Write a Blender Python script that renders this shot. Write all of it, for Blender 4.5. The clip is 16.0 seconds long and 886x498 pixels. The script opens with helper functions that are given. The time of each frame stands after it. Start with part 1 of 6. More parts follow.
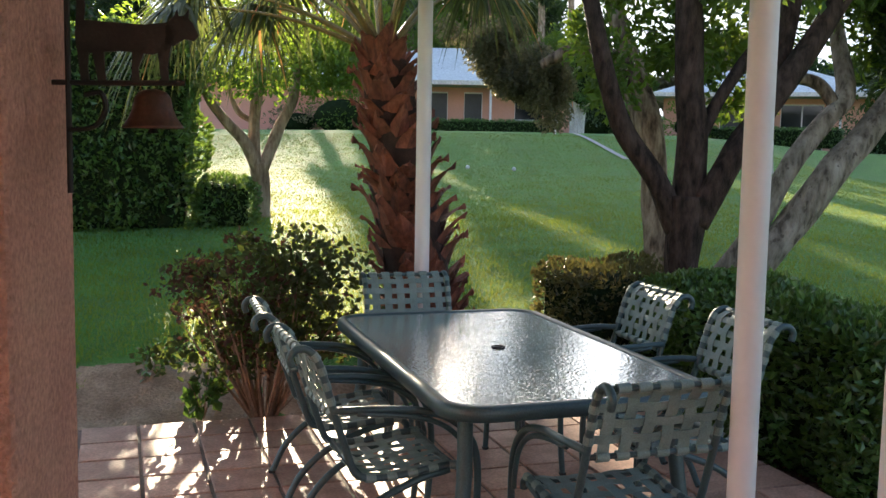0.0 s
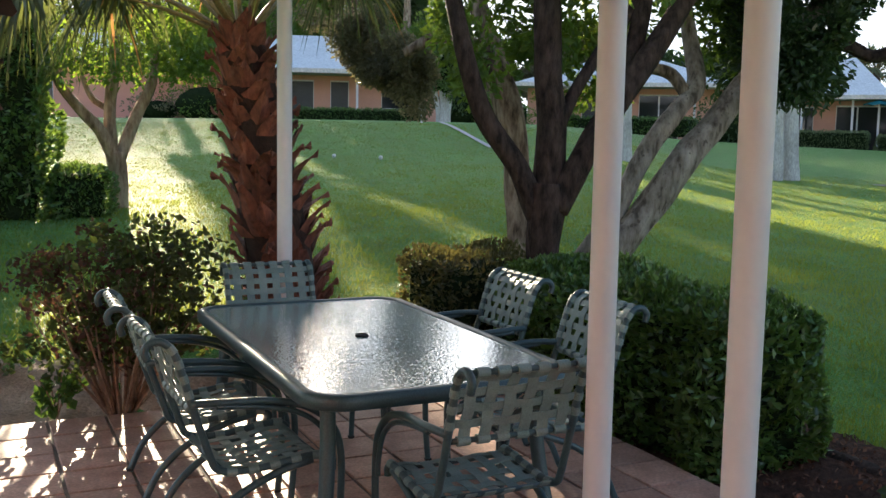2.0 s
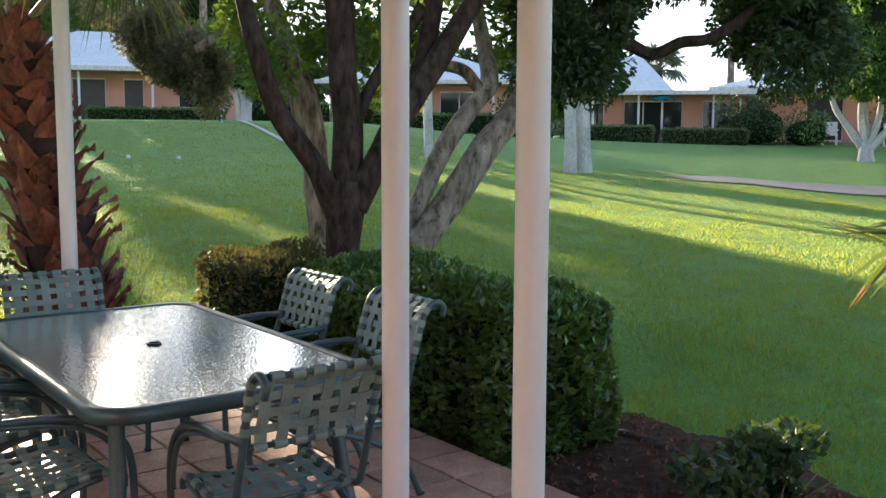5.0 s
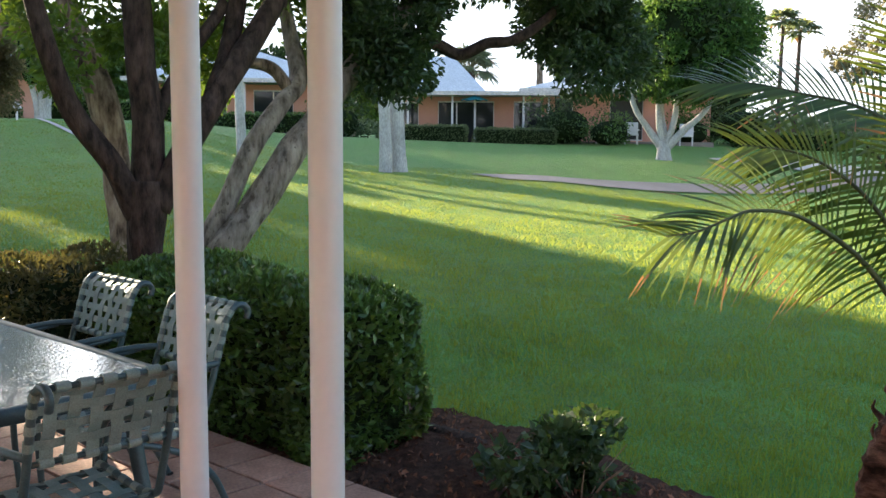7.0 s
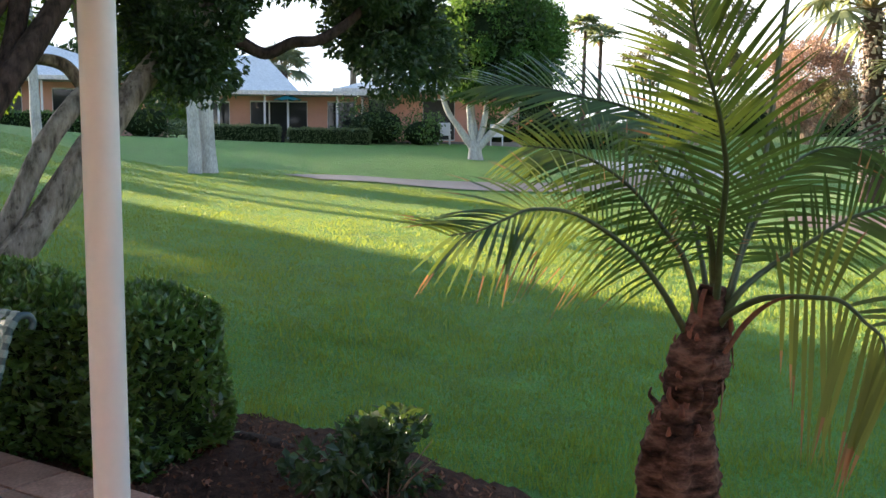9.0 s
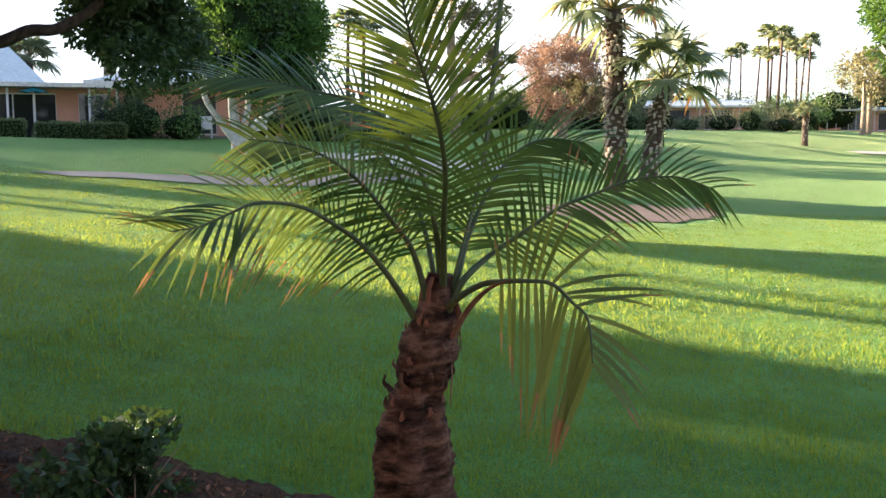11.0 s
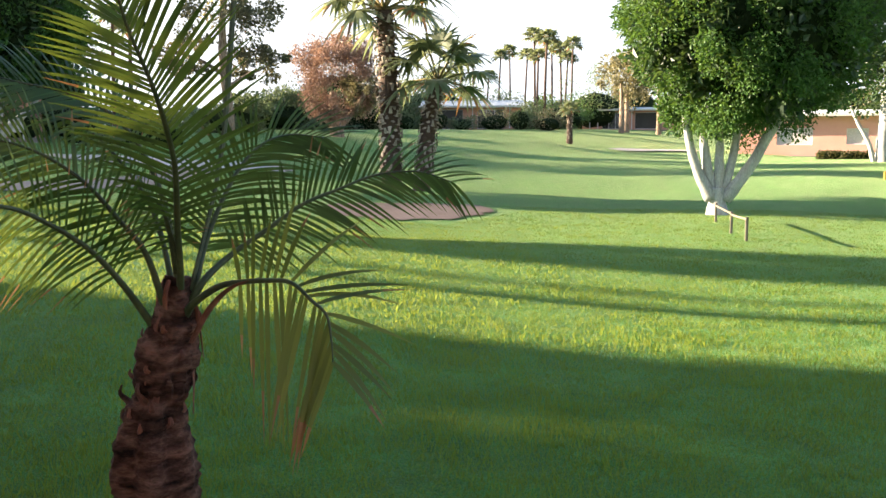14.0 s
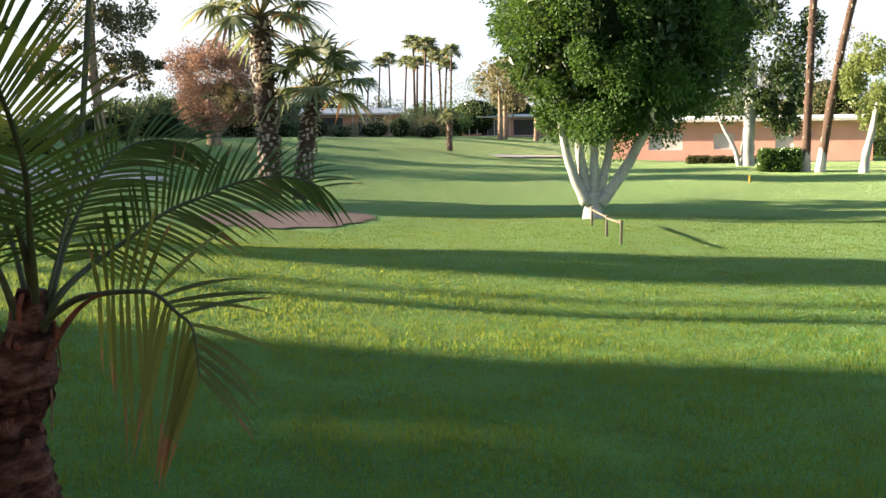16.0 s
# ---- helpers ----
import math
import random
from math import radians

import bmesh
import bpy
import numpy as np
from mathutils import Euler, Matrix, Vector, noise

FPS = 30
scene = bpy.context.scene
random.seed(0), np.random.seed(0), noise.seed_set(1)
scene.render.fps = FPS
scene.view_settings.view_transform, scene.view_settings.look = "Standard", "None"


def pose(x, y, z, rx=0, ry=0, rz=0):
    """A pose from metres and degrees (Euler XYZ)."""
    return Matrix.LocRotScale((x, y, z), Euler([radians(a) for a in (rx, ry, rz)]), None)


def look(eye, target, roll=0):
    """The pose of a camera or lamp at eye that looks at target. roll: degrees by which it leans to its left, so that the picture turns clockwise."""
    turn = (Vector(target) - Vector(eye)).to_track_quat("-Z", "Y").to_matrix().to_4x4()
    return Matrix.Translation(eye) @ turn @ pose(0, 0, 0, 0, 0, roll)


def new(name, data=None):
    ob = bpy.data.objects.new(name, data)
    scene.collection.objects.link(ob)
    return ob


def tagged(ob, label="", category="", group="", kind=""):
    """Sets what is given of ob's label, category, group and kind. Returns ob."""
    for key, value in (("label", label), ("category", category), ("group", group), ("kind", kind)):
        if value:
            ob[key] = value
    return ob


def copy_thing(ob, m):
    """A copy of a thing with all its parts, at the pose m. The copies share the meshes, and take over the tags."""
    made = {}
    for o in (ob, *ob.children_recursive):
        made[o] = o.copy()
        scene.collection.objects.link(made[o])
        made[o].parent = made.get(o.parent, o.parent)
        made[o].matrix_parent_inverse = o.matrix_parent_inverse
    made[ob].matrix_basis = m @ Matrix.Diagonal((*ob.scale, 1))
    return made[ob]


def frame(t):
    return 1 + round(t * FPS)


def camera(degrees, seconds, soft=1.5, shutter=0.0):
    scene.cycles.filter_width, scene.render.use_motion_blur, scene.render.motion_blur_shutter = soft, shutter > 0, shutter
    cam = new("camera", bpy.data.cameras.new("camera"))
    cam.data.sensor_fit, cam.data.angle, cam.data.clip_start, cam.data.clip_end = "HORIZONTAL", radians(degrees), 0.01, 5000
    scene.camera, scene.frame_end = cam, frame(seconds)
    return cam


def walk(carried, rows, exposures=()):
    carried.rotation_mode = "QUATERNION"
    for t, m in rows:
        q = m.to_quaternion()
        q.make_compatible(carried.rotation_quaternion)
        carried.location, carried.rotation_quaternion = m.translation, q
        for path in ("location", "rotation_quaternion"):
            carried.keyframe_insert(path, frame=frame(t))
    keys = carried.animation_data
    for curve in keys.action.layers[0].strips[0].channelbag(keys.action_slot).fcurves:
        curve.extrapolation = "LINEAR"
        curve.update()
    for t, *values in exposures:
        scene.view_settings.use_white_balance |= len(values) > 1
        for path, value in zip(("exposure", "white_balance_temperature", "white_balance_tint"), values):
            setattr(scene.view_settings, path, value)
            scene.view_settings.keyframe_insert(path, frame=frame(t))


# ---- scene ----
# ---- camera and walk ----
cam = camera(47.6, 16.0)
PATH = [
    (0, (0.193, 0.028, 1.715), (0.121, 2.016, 1.508), 1.0),
    (0.5, (0.203, 0.03, 1.711), (0.21, 2.018, 1.491), 1.0),
    (1, (0.206, 0.027, 1.709), (0.268, 2.014, 1.49), 1.0),
    (1.5, (0.219, 0.039, 1.712), (0.335, 2.023, 1.494), 0.8),
    (2, (0.23, 0.039, 1.707), (0.417, 2.017, 1.483), 1.0),
    (2.5, (0.236, 0.045, 1.71), (0.483, 2.016, 1.477), 1.0),
    (3, (0.242, 0.046, 1.712), (0.548, 2.01, 1.487), 1.1),
    (3.2, (0.251, 0.05, 1.711), (0.576, 2.01, 1.483), 1.1),
    (5.3, (0.304, 0.056, 1.709), (0.917, 1.947, 1.489), 0.3),
    (5.5, (0.311, 0.047, 1.708), (0.963, 1.925, 1.491), 0.4),
    (6, (0.335, 0.057, 1.701), (1.082, 1.899, 1.48), 0.2),
    (6.5, (0.357, 0.053, 1.701), (1.181, 1.863, 1.481), 0.0),
    (7, (0.37, 0.06, 1.701), (1.261, 1.836, 1.477), 0.3),
    (7.5, (0.389, 0.054, 1.7), (1.349, 1.794, 1.473), 0.4),
    (8, (0.406, 0.04, 1.699), (1.451, 1.731, 1.476), 0.1),
    (8.5, (0.423, 0.035, 1.7), (1.549, 1.672, 1.473), 0.2),
    (9, (0.444, 0.029, 1.703), (1.641, 1.615, 1.481), 0.3),
    (9.5, (0.479, 0.015, 1.697), (1.784, 1.515, 1.477), 0.3),
    (9.7, (0.493, 0.012, 1.7), (1.84, 1.474, 1.479), 0.4),
    (11.8, (0.530, -0.095, 1.703), (2.128, 1.085, 1.471), -0.7),
    (12, (0.562, -0.080, 1.695), (2.179, 1.076, 1.465), -0.9),
    (12.5, (0.577, -0.090, 1.691), (2.233, 1.009, 1.460), -0.8),
    (13, (0.588, -0.105, 1.693), (2.278, 0.941, 1.464), -0.5),
    (13.5, (0.608, -0.108, 1.689), (2.337, 0.868, 1.452), -0.2),
    (14, (0.617, -0.128, 1.689), (2.380, 0.786, 1.456), -0.2),
    (14.5, (0.638, -0.130, 1.689), (2.436, 0.712, 1.451), -0.2),
    (15, (0.641, -0.144, 1.687), (2.464, 0.647, 1.462), -0.4),
    (15.5, (0.646, -0.154, 1.687), (2.493, 0.580, 1.467), -0.5),
    (16, (0.662, -0.141, 1.679), (2.521, 0.561, 1.459), -0.5),
]
walk(cam, [(t, look(eye, target, roll)) for t, eye, target, roll in PATH], exposures=[(0, 3.1), (1, 2.95), (3, 3.1), (6, 3.35), (9, 3.25), (12, 3.12), (14.5, 2.87), (15.2, 2.75), (16, 2.45)])

# ---- sky, sun, exposure ----
SUN_AZ, SUN_EL = radians(-12.5), radians(14.0)   # azimuth from +y towards +x
world = bpy.data.worlds.new("sky")
scene.world = world
world.use_nodes = True
wn = world.node_tree.nodes
sky = wn.new("ShaderNodeTexSky")
sky.sky_type = "NISHITA"
sky.sun_disc = False
sky.sun_elevation, sky.sun_rotation = SUN_EL, SUN_AZ
sky.air_density, sky.dust_density, sky.ozone_density = 1.0, 1.2, 1.0
wn["Background"].inputs["Strength"].default_value = 0.050
world.node_tree.links.new(sky.outputs["Color"], wn["Background"].inputs["Color"])
sun = new("sun", bpy.data.lights.new("sun", "SUN"))
sun.data.energy, sun.data.angle, sun.data.color = 5.0, radians(0.6), (1.0, 0.81, 0.55)
to_sun = Vector((math.sin(SUN_AZ) * math.cos(SUN_EL), math.cos(SUN_AZ) * math.cos(SUN_EL), math.sin(SUN_EL)))
sun.matrix_world = look(to_sun * 100, (0, 0, 0))
scene.view_settings.use_white_balance = True
scene.view_settings.white_balance_temperature = 6100

# ---- materials ----
def nodes_of(name):
    m = bpy.data.materials.new(name)
    m.use_nodes = True
    t = m.node_tree
    return m, t.nodes, t.links, t.nodes["Principled BSDF"]


def ramp(n, stops):
    r = n.new("ShaderNodeValToRGB")
    el = r.color_ramp.elements
    while len(el) < len(stops):
        el.new(0.5)
    for e, (p, c) in zip(el, stops):
        e.position, e.color = p, (*c, 1)
    return r


def noise_tex(n, l, scale, detail=4.0, rough=0.55, stretch=None, space="Object"):
    co = n.new("ShaderNodeTexCoord")
    x = n.new("ShaderNodeTexNoise")
    x.inputs["Scale"].default_value, x.inputs["Detail"].default_value, x.inputs["Roughness"].default_value = scale, detail, rough
    if stretch:
        mp = n.new("ShaderNodeMapping")
        mp.inputs["Scale"].default_value = stretch
        l.new(co.outputs[space], mp.inputs["Vector"])
        l.new(mp.outputs["Vector"], x.inputs["Vector"])
    else:
        l.new(co.outputs[space], x.inputs["Vector"])
    return x


def mixc(n, l, fac, a, b, how="MIX"):
    m = n.new("ShaderNodeMix")
    m.data_type, m.blend_type = "RGBA", how
    if isinstance(fac, (int, float)):
        m.inputs[0].default_value = fac
    else:
        l.new(fac, m.inputs[0])
    for v, s in ((a, m.inputs[6]), (b, m.inputs[7])):
        if isinstance(v, tuple):
            s.default_value = (*v, 1)
        else:
            l.new(v, s)
    return m.outputs[2]


def bumped(n, l, p, height, strength=0.4, dist=0.01):
    b = n.new("ShaderNodeBump")
    b.inputs["Strength"].default_value, b.inputs["Distance"].default_value = strength, dist
    l.new(height, b.inputs["Height"])
    l.new(b.outputs["Normal"], p.inputs["Normal"])


def surface(name, dark, light, scale=8.0, fine=80.0, rough=0.7, bump=0.3, dist=0.005, metal=0.0, stretch=None, vary=0.0, space="Object", spec=0.5, grain=1.0):
    """Two scales of noise between two colours, with relief; vary: change of value from object to object."""
    m, n, l, p = nodes_of(name)
    big = noise_tex(n, l, scale, 5, stretch=stretch, space=space)
    small = noise_tex(n, l, fine, 4, stretch=stretch, space=space)
    a = ramp(n, [(0.3, dark), (0.7, light)])
    l.new(big.outputs["Fac"], a.inputs["Fac"])
    g = ramp(n, [(0.3, (1 - 0.28 * grain,) * 3), (0.7, (1 + 0.2 * grain,) * 3)])
    l.new(small.outputs["Fac"], g.inputs["Fac"])
    c = mixc(n, l, 1.0, a.outputs["Color"], g.outputs["Color"], "MULTIPLY")
    if vary:
        info = n.new("ShaderNodeObjectInfo")
        v = n.new("ShaderNodeMapRange")
        v.inputs["To Min"].default_value, v.inputs["To Max"].default_value = 1 - vary, 1 + vary
        l.new(info.outputs["Random"], v.inputs["Value"])
        h = n.new("ShaderNodeHueSaturation")
        l.new(v.outputs["Result"], h.inputs["Value"])
        l.new(c, h.inputs["Color"])
        c = h.outputs["Color"]
    l.new(c, p.inputs["Base Color"])
    p.inputs["Roughness"].default_value, p.inputs["Metallic"].default_value = rough, metal
    p.inputs["Specular IOR Level"].default_value = spec
    if bump:
        bumped(n, l, p, small.outputs["Fac"], bump, dist)
    return m


def foliage(name, dark, light, through_col, glow=0.45, rough=0.45, spec=0.4):
    """Leaves: colour from leaf to leaf, some light passes through them."""
    m, n, l, p = nodes_of(name)
    geo = n.new("ShaderNodeNewGeometry")
    a = ramp(n, [(0.0, dark), (0.75, light), (1.0, tuple(min(1, v * 1.5) for v in light))])
    l.new(geo.outputs["Random Per Island"], a.inputs["Fac"])
    l.new(a.outputs["Color"], p.inputs["Base Color"])
    p.inputs["Roughness"].default_value, p.inputs["Specular IOR Level"].default_value = rough, spec
    tr = n.new("ShaderNodeBsdfTranslucent")
    t = mixc(n, l, 0.25, through_col, a.outputs["Color"])
    l.new(t, tr.inputs["Color"])
    mx = n.new("ShaderNodeMixShader")
    mx.inputs["Fac"].default_value = glow
    l.new(p.outputs["BSDF"], mx.inputs[1])
    l.new(tr.outputs["BSDF"], mx.inputs[2])
    l.new(mx.outputs["Shader"], n["Material Output"].inputs["Surface"])
    return m


M = {}
M["stucco"] = surface("pink_stucco", (0.46, 0.22, 0.17), (0.55, 0.28, 0.21), 6, 120, 0.9, 0.9, 0.012, spec=0.2)
M["stucco_far"] = surface("salmon_stucco", (0.54, 0.27, 0.20), (0.63, 0.34, 0.26), 0.6, 12, 0.9, 0.05, spec=0.2, grain=0.15)
M["stucco_pink"] = surface("pink_plaster", (0.68, 0.33, 0.26), (0.75, 0.39, 0.31), 0.5, 12, 0.9, 0.05, spec=0.2, grain=0.12)
M["tile"] = surface("terracotta", (0.34, 0.17, 0.12), (0.50, 0.29, 0.21), 5, 60, 0.62, 0.35, 0.004, vary=0.22)
M["grout"] = surface("grout", (0.16, 0.12, 0.10), (0.24, 0.19, 0.16), 8, 90, 0.9, 0.4)
M["white_paint"] = surface("white_paint", (0.62, 0.58, 0.60), (0.69, 0.65, 0.66), 3, 40, 0.45, 0.05, 0.002, grain=0.08)
M["metal_green"] = surface("green_enamel", (0.030, 0.056, 0.063), (0.046, 0.082, 0.090), 9, 150, 0.38, 0.12, 0.001)
M["strap"] = surface("vinyl_strap", (0.145, 0.198, 0.186), (0.200, 0.255, 0.236), 14, 200, 0.48, 0.15, 0.001, vary=0.1)
M["iron"] = surface("dark_iron", (0.018, 0.014, 0.013), (0.035, 0.026, 0.022), 20, 200, 0.6, 0.4, 0.002, metal=0.3)
M["bell"] = surface("rusty_copper", (0.060, 0.026, 0.018), (0.13, 0.062, 0.044), 22, 160, 0.55, 0.4, 0.002, metal=0.5)
M["soil"] = surface("bare_soil", (0.22, 0.15, 0.10), (0.46, 0.34, 0.24), 3, 45, 0.95, 1.0, 0.03, spec=0.1)
M["mulch"] = surface("bark_mulch", (0.045, 0.025, 0.018), (0.12, 0.06, 0.04), 18, 90, 0.95, 1.0, 0.03, spec=0.1)
M["bark_white"] = surface("whitewashed_bark", (0.33, 0.31, 0.295), (0.50, 0.48, 0.46), 4, 30, 0.85, 0.5, 0.02, stretch=(1, 1, 0.4))
M["palm_bark"] = surface("palm_bark", (0.055, 0.030, 0.022), (0.15, 0.090, 0.062), 16, 90, 0.9, 1.0, 0.03, stretch=(1, 1, 3))
M["boot"] = surface("palm_boot", (0.085, 0.022, 0.013), (0.26, 0.090, 0.052), 9, 90, 0.75, 0.5, 0.01, vary=0.25, stretch=(3, 3, 0.5))
# fibre darkened so its colour gives the shadow gaps between leaf bases
M["fibre"] = surface("gap_shade_fibre", (0.030, 0.014, 0.009), (0.075, 0.034, 0.022), 12, 90, 0.9, 1.0, 0.03)
M["petiole"] = surface("palm_petiole", (0.10, 0.09, 0.03), (0.24, 0.17, 0.06), 6, 60, 0.5, 0.2)
M["rachis"] = surface("frond_rachis", (0.035, 0.050, 0.016), (0.075, 0.085, 0.030), 10, 60, 0.5, 0.2)
M["leaf_hedge"] = foliage("hedge_leaf", (0.020, 0.048, 0.012), (0.075, 0.145, 0.036), (0.24, 0.36, 0.04), 0.30, 0.30, 0.6)
# near-black, holds the shade inside hedges, shrubs and crowns as colour
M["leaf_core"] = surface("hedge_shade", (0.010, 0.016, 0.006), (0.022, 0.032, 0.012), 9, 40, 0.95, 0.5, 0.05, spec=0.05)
M["leaf_red"] = foliage("reddish_leaf", (0.018, 0.034, 0.011), (0.072, 0.062, 0.024), (0.26, 0.22, 0.05), 0.3)
M["leaf_tree"] = foliage("tree_leaf", (0.022, 0.050, 0.012), (0.065, 0.120, 0.028), (0.30, 0.42, 0.03), 0.42)
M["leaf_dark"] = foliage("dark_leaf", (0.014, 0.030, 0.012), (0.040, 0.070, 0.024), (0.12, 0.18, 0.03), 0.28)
M["leaf_ficus"] = foliage("ficus_leaf", (0.024, 0.058, 0.014), (0.060, 0.122, 0.026), (0.19, 0.31, 0.04), 0.22, 0.55, 0.22)
M["leaf_olive"] = foliage("olive_leaf", (0.075, 0.074, 0.038), (0.165, 0.150, 0.082), (0.30, 0.25, 0.11), 0.4)
M["leaf_brown"] = foliage("russet_leaf", (0.150, 0.088, 0.066), (0.290, 0.175, 0.130), (0.42, 0.25, 0.16), 0.34)
M["leaf_willow"] = foliage("pale_leaf", (0.090, 0.120, 0.040), (0.190, 0.230, 0.080), (0.35, 0.40, 0.10), 0.4)
M["leaf_bush"] = foliage("bush_leaf", (0.018, 0.020, 0.013), (0.042, 0.048, 0.024), (0.20, 0.26, 0.04), 0.28, 0.6, 0.15)
M["leaf_plum"] = foliage("brownish_leaf", (0.026, 0.014, 0.012), (0.062, 0.034, 0.027), (0.22, 0.10, 0.05), 0.25, 0.65, 0.12)
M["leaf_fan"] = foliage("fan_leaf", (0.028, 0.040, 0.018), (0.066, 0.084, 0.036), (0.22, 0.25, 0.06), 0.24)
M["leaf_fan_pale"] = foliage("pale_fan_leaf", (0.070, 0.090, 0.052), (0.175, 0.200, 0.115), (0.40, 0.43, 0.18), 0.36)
M["leaf_dusk"] = foliage("dusky_leaf", (0.050, 0.052, 0.030), (0.135, 0.122, 0.072), (0.32, 0.28, 0.13), 0.40)
# lightened so the colour carries haze on far trees; also olive house hedges
M["leaf_far"] = foliage("hazed_olive_leaf", (0.050, 0.075, 0.036), (0.120, 0.155, 0.075), (0.30, 0.34, 0.13), 0.4)
M["leaf_date"] = foliage("feather_leaf", (0.018, 0.046, 0.011), (0.050, 0.104, 0.022), (0.32, 0.39, 0.04), 0.24, 0.4)
M["leaf_yellow"] = foliage("yellowing_leaf", (0.050, 0.080, 0.016), (0.15, 0.165, 0.030), (0.46, 0.42, 0.06), 0.32, 0.45)
M["leaf_dry"] = foliage("dry_leaf", (0.18, 0.080, 0.034), (0.38, 0.185, 0.078), (0.50, 0.25, 0.08), 0.3)
def bark(name, groove, dark, light, scale=16.0, stretch=(1, 1, 0.22), pits=0.0, depth=0.03):
    """Furrowed bark: long ridges, finer grain, and dark pits where there are some."""
    m, n, l, p = nodes_of(name)
    ridge = noise_tex(n, l, scale, 6, 0.62, stretch)
    big = noise_tex(n, l, 2.6, 4)
    a = ramp(n, [(0.34, groove), (0.48, dark), (0.66, light)])
    l.new(ridge.outputs["Fac"], a.inputs["Fac"])
    b = ramp(n, [(0.3, (0.70, 0.68, 0.66)), (0.7, (1.2, 1.2, 1.2))])
    l.new(big.outputs["Fac"], b.inputs["Fac"])
    c = mixc(n, l, 1.0, a.outputs["Color"], b.outputs["Color"], "MULTIPLY")
    if pits:
        spot = noise_tex(n, l, 24, 2, 0.5, (1, 1, 0.55))
        s = ramp(n, [(0.31, (0.8, 0.8, 0.8)), (0.36, (0, 0, 0))])
        l.new(spot.outputs["Fac"], s.inputs["Fac"])
        c = mixc(n, l, s.outputs["Color"], c, groove)
    l.new(c, p.inputs["Base Color"])
    p.inputs["Roughness"].default_value, p.inputs["Specular IOR Level"].default_value = 0.92, 0.15
    bumped(n, l, p, ridge.outputs["Fac"], 1.0, depth)
    return m


M["bark_dark"] = bark("dark_bark", (0.016, 0.011, 0.009), (0.042, 0.028, 0.023), (0.078, 0.052, 0.042), 20, (1, 1, 0.35), 0, 0.025)
M["bark_grey"] = bark("grey_bark", (0.09, 0.070, 0.055), (0.24, 0.198, 0.165), (0.38, 0.325, 0.28), 13, (1, 1, 0.3), 1.0, 0.04)
M["bark_rough"] = bark("rough_tan_bark", (0.05, 0.034, 0.024), (0.19, 0.135, 0.10), (0.36, 0.28, 0.215), 15, (1, 1, 0.28), 0, 0.06)
M["bark_tan"] = bark("tan_bark", (0.13, 0.085, 0.058), (0.28, 0.20, 0.145), (0.44, 0.345, 0.26), 13, (1, 1, 0.25), 0, 0.03)
M["boot_pale"] = surface("pale_palm_boot", (0.24, 0.185, 0.145), (0.46, 0.38, 0.31), 12, 90, 0.9, 0.5, vary=0.3)
M["young_bark"] = bark("ringed_palm_bark", (0.014, 0.006, 0.004), (0.082, 0.036, 0.026), (0.235, 0.118, 0.088), 17, (0.7, 0.7, 1.8), 0, 0.05)
M["stem"] = surface("twig", (0.14, 0.085, 0.055), (0.30, 0.19, 0.13), 12, 60, 0.85, 0.4)
M["roof"] = surface("white_roof", (0.60, 0.60, 0.61), (0.70, 0.70, 0.71), 0.8, 14, 0.8, 0.1)
M["fascia"] = surface("cream_fascia", (0.56, 0.50, 0.47), (0.66, 0.60, 0.56), 1, 14, 0.7, 0.0)
M["screen"] = surface("dark_screen", (0.012, 0.012, 0.014), (0.030, 0.028, 0.030), 1, 10, 0.4, 0.0)
M["sand"] = surface("bunker_sand", (0.55, 0.48, 0.42), (0.68, 0.61, 0.55), 0.5, 20, 0.95, 0.4, 0.02, spec=0.1)
M["dirt"] = surface("bunker_earth", (0.185, 0.135, 0.115), (0.25, 0.185, 0.16), 0.6, 20, 0.95, 0.4, 0.02, spec=0.1)
M["kerb"] = surface("pale_concrete", (0.40, 0.36, 0.35), (0.50, 0.46, 0.44), 0.8, 25, 0.9, 0.2)
M["path"] = surface("path_concrete", (0.20, 0.165, 0.15), (0.27, 0.225, 0.205), 0.8, 25, 0.9, 0.2)
M["teal"] = surface("teal_canvas", (0.02, 0.20, 0.24), (0.03, 0.28, 0.33), 2, 20, 0.8, 0.0)
M["wood"] = surface("weathered_wood", (0.14, 0.11, 0.08), (0.28, 0.23, 0.17), 6, 60, 0.85, 0.4, stretch=(1, 1, 0.2))
M["yellow"] = surface("yellow_paint", (0.72, 0.42, 0.05), (0.82, 0.52, 0.08), 4, 40, 0.6, 0.0)
M["grass_blade"] = foliage("grass_blade", (0.004, 0.030, 0.004), (0.028, 0.116, 0.016), (0.56, 0.60, 0.08), 0.45, 0.5, 0.16)


def glass_material():
    m, n, l, p = nodes_of("pebbled_glass")
    p.inputs["Base Color"].default_value = (0.70, 0.82, 0.79, 1)
    p.inputs["Roughness"].default_value = 0.05
    p.inputs["Transmission Weight"].default_value = 0.55
    p.inputs["IOR"].default_value = 1.85
    p.inputs["Coat Weight"].default_value, p.inputs["Coat Roughness"].default_value, p.inputs["Coat IOR"].default_value = 1.0, 0.04, 1.7
    co = n.new("ShaderNodeTexCoord")
    v = n.new("ShaderNodeTexVoronoi")
    v.feature = "SMOOTH_F1"
    v.inputs["Scale"].default_value = 75
    l.new(co.outputs["Object"], v.inputs["Vector"])
    bumped(n, l, p, v.outputs["Distance"], 0.26, 0.004)
    l.new(n["Bump"].outputs["Normal"], p.inputs["Coat Normal"])
    return m


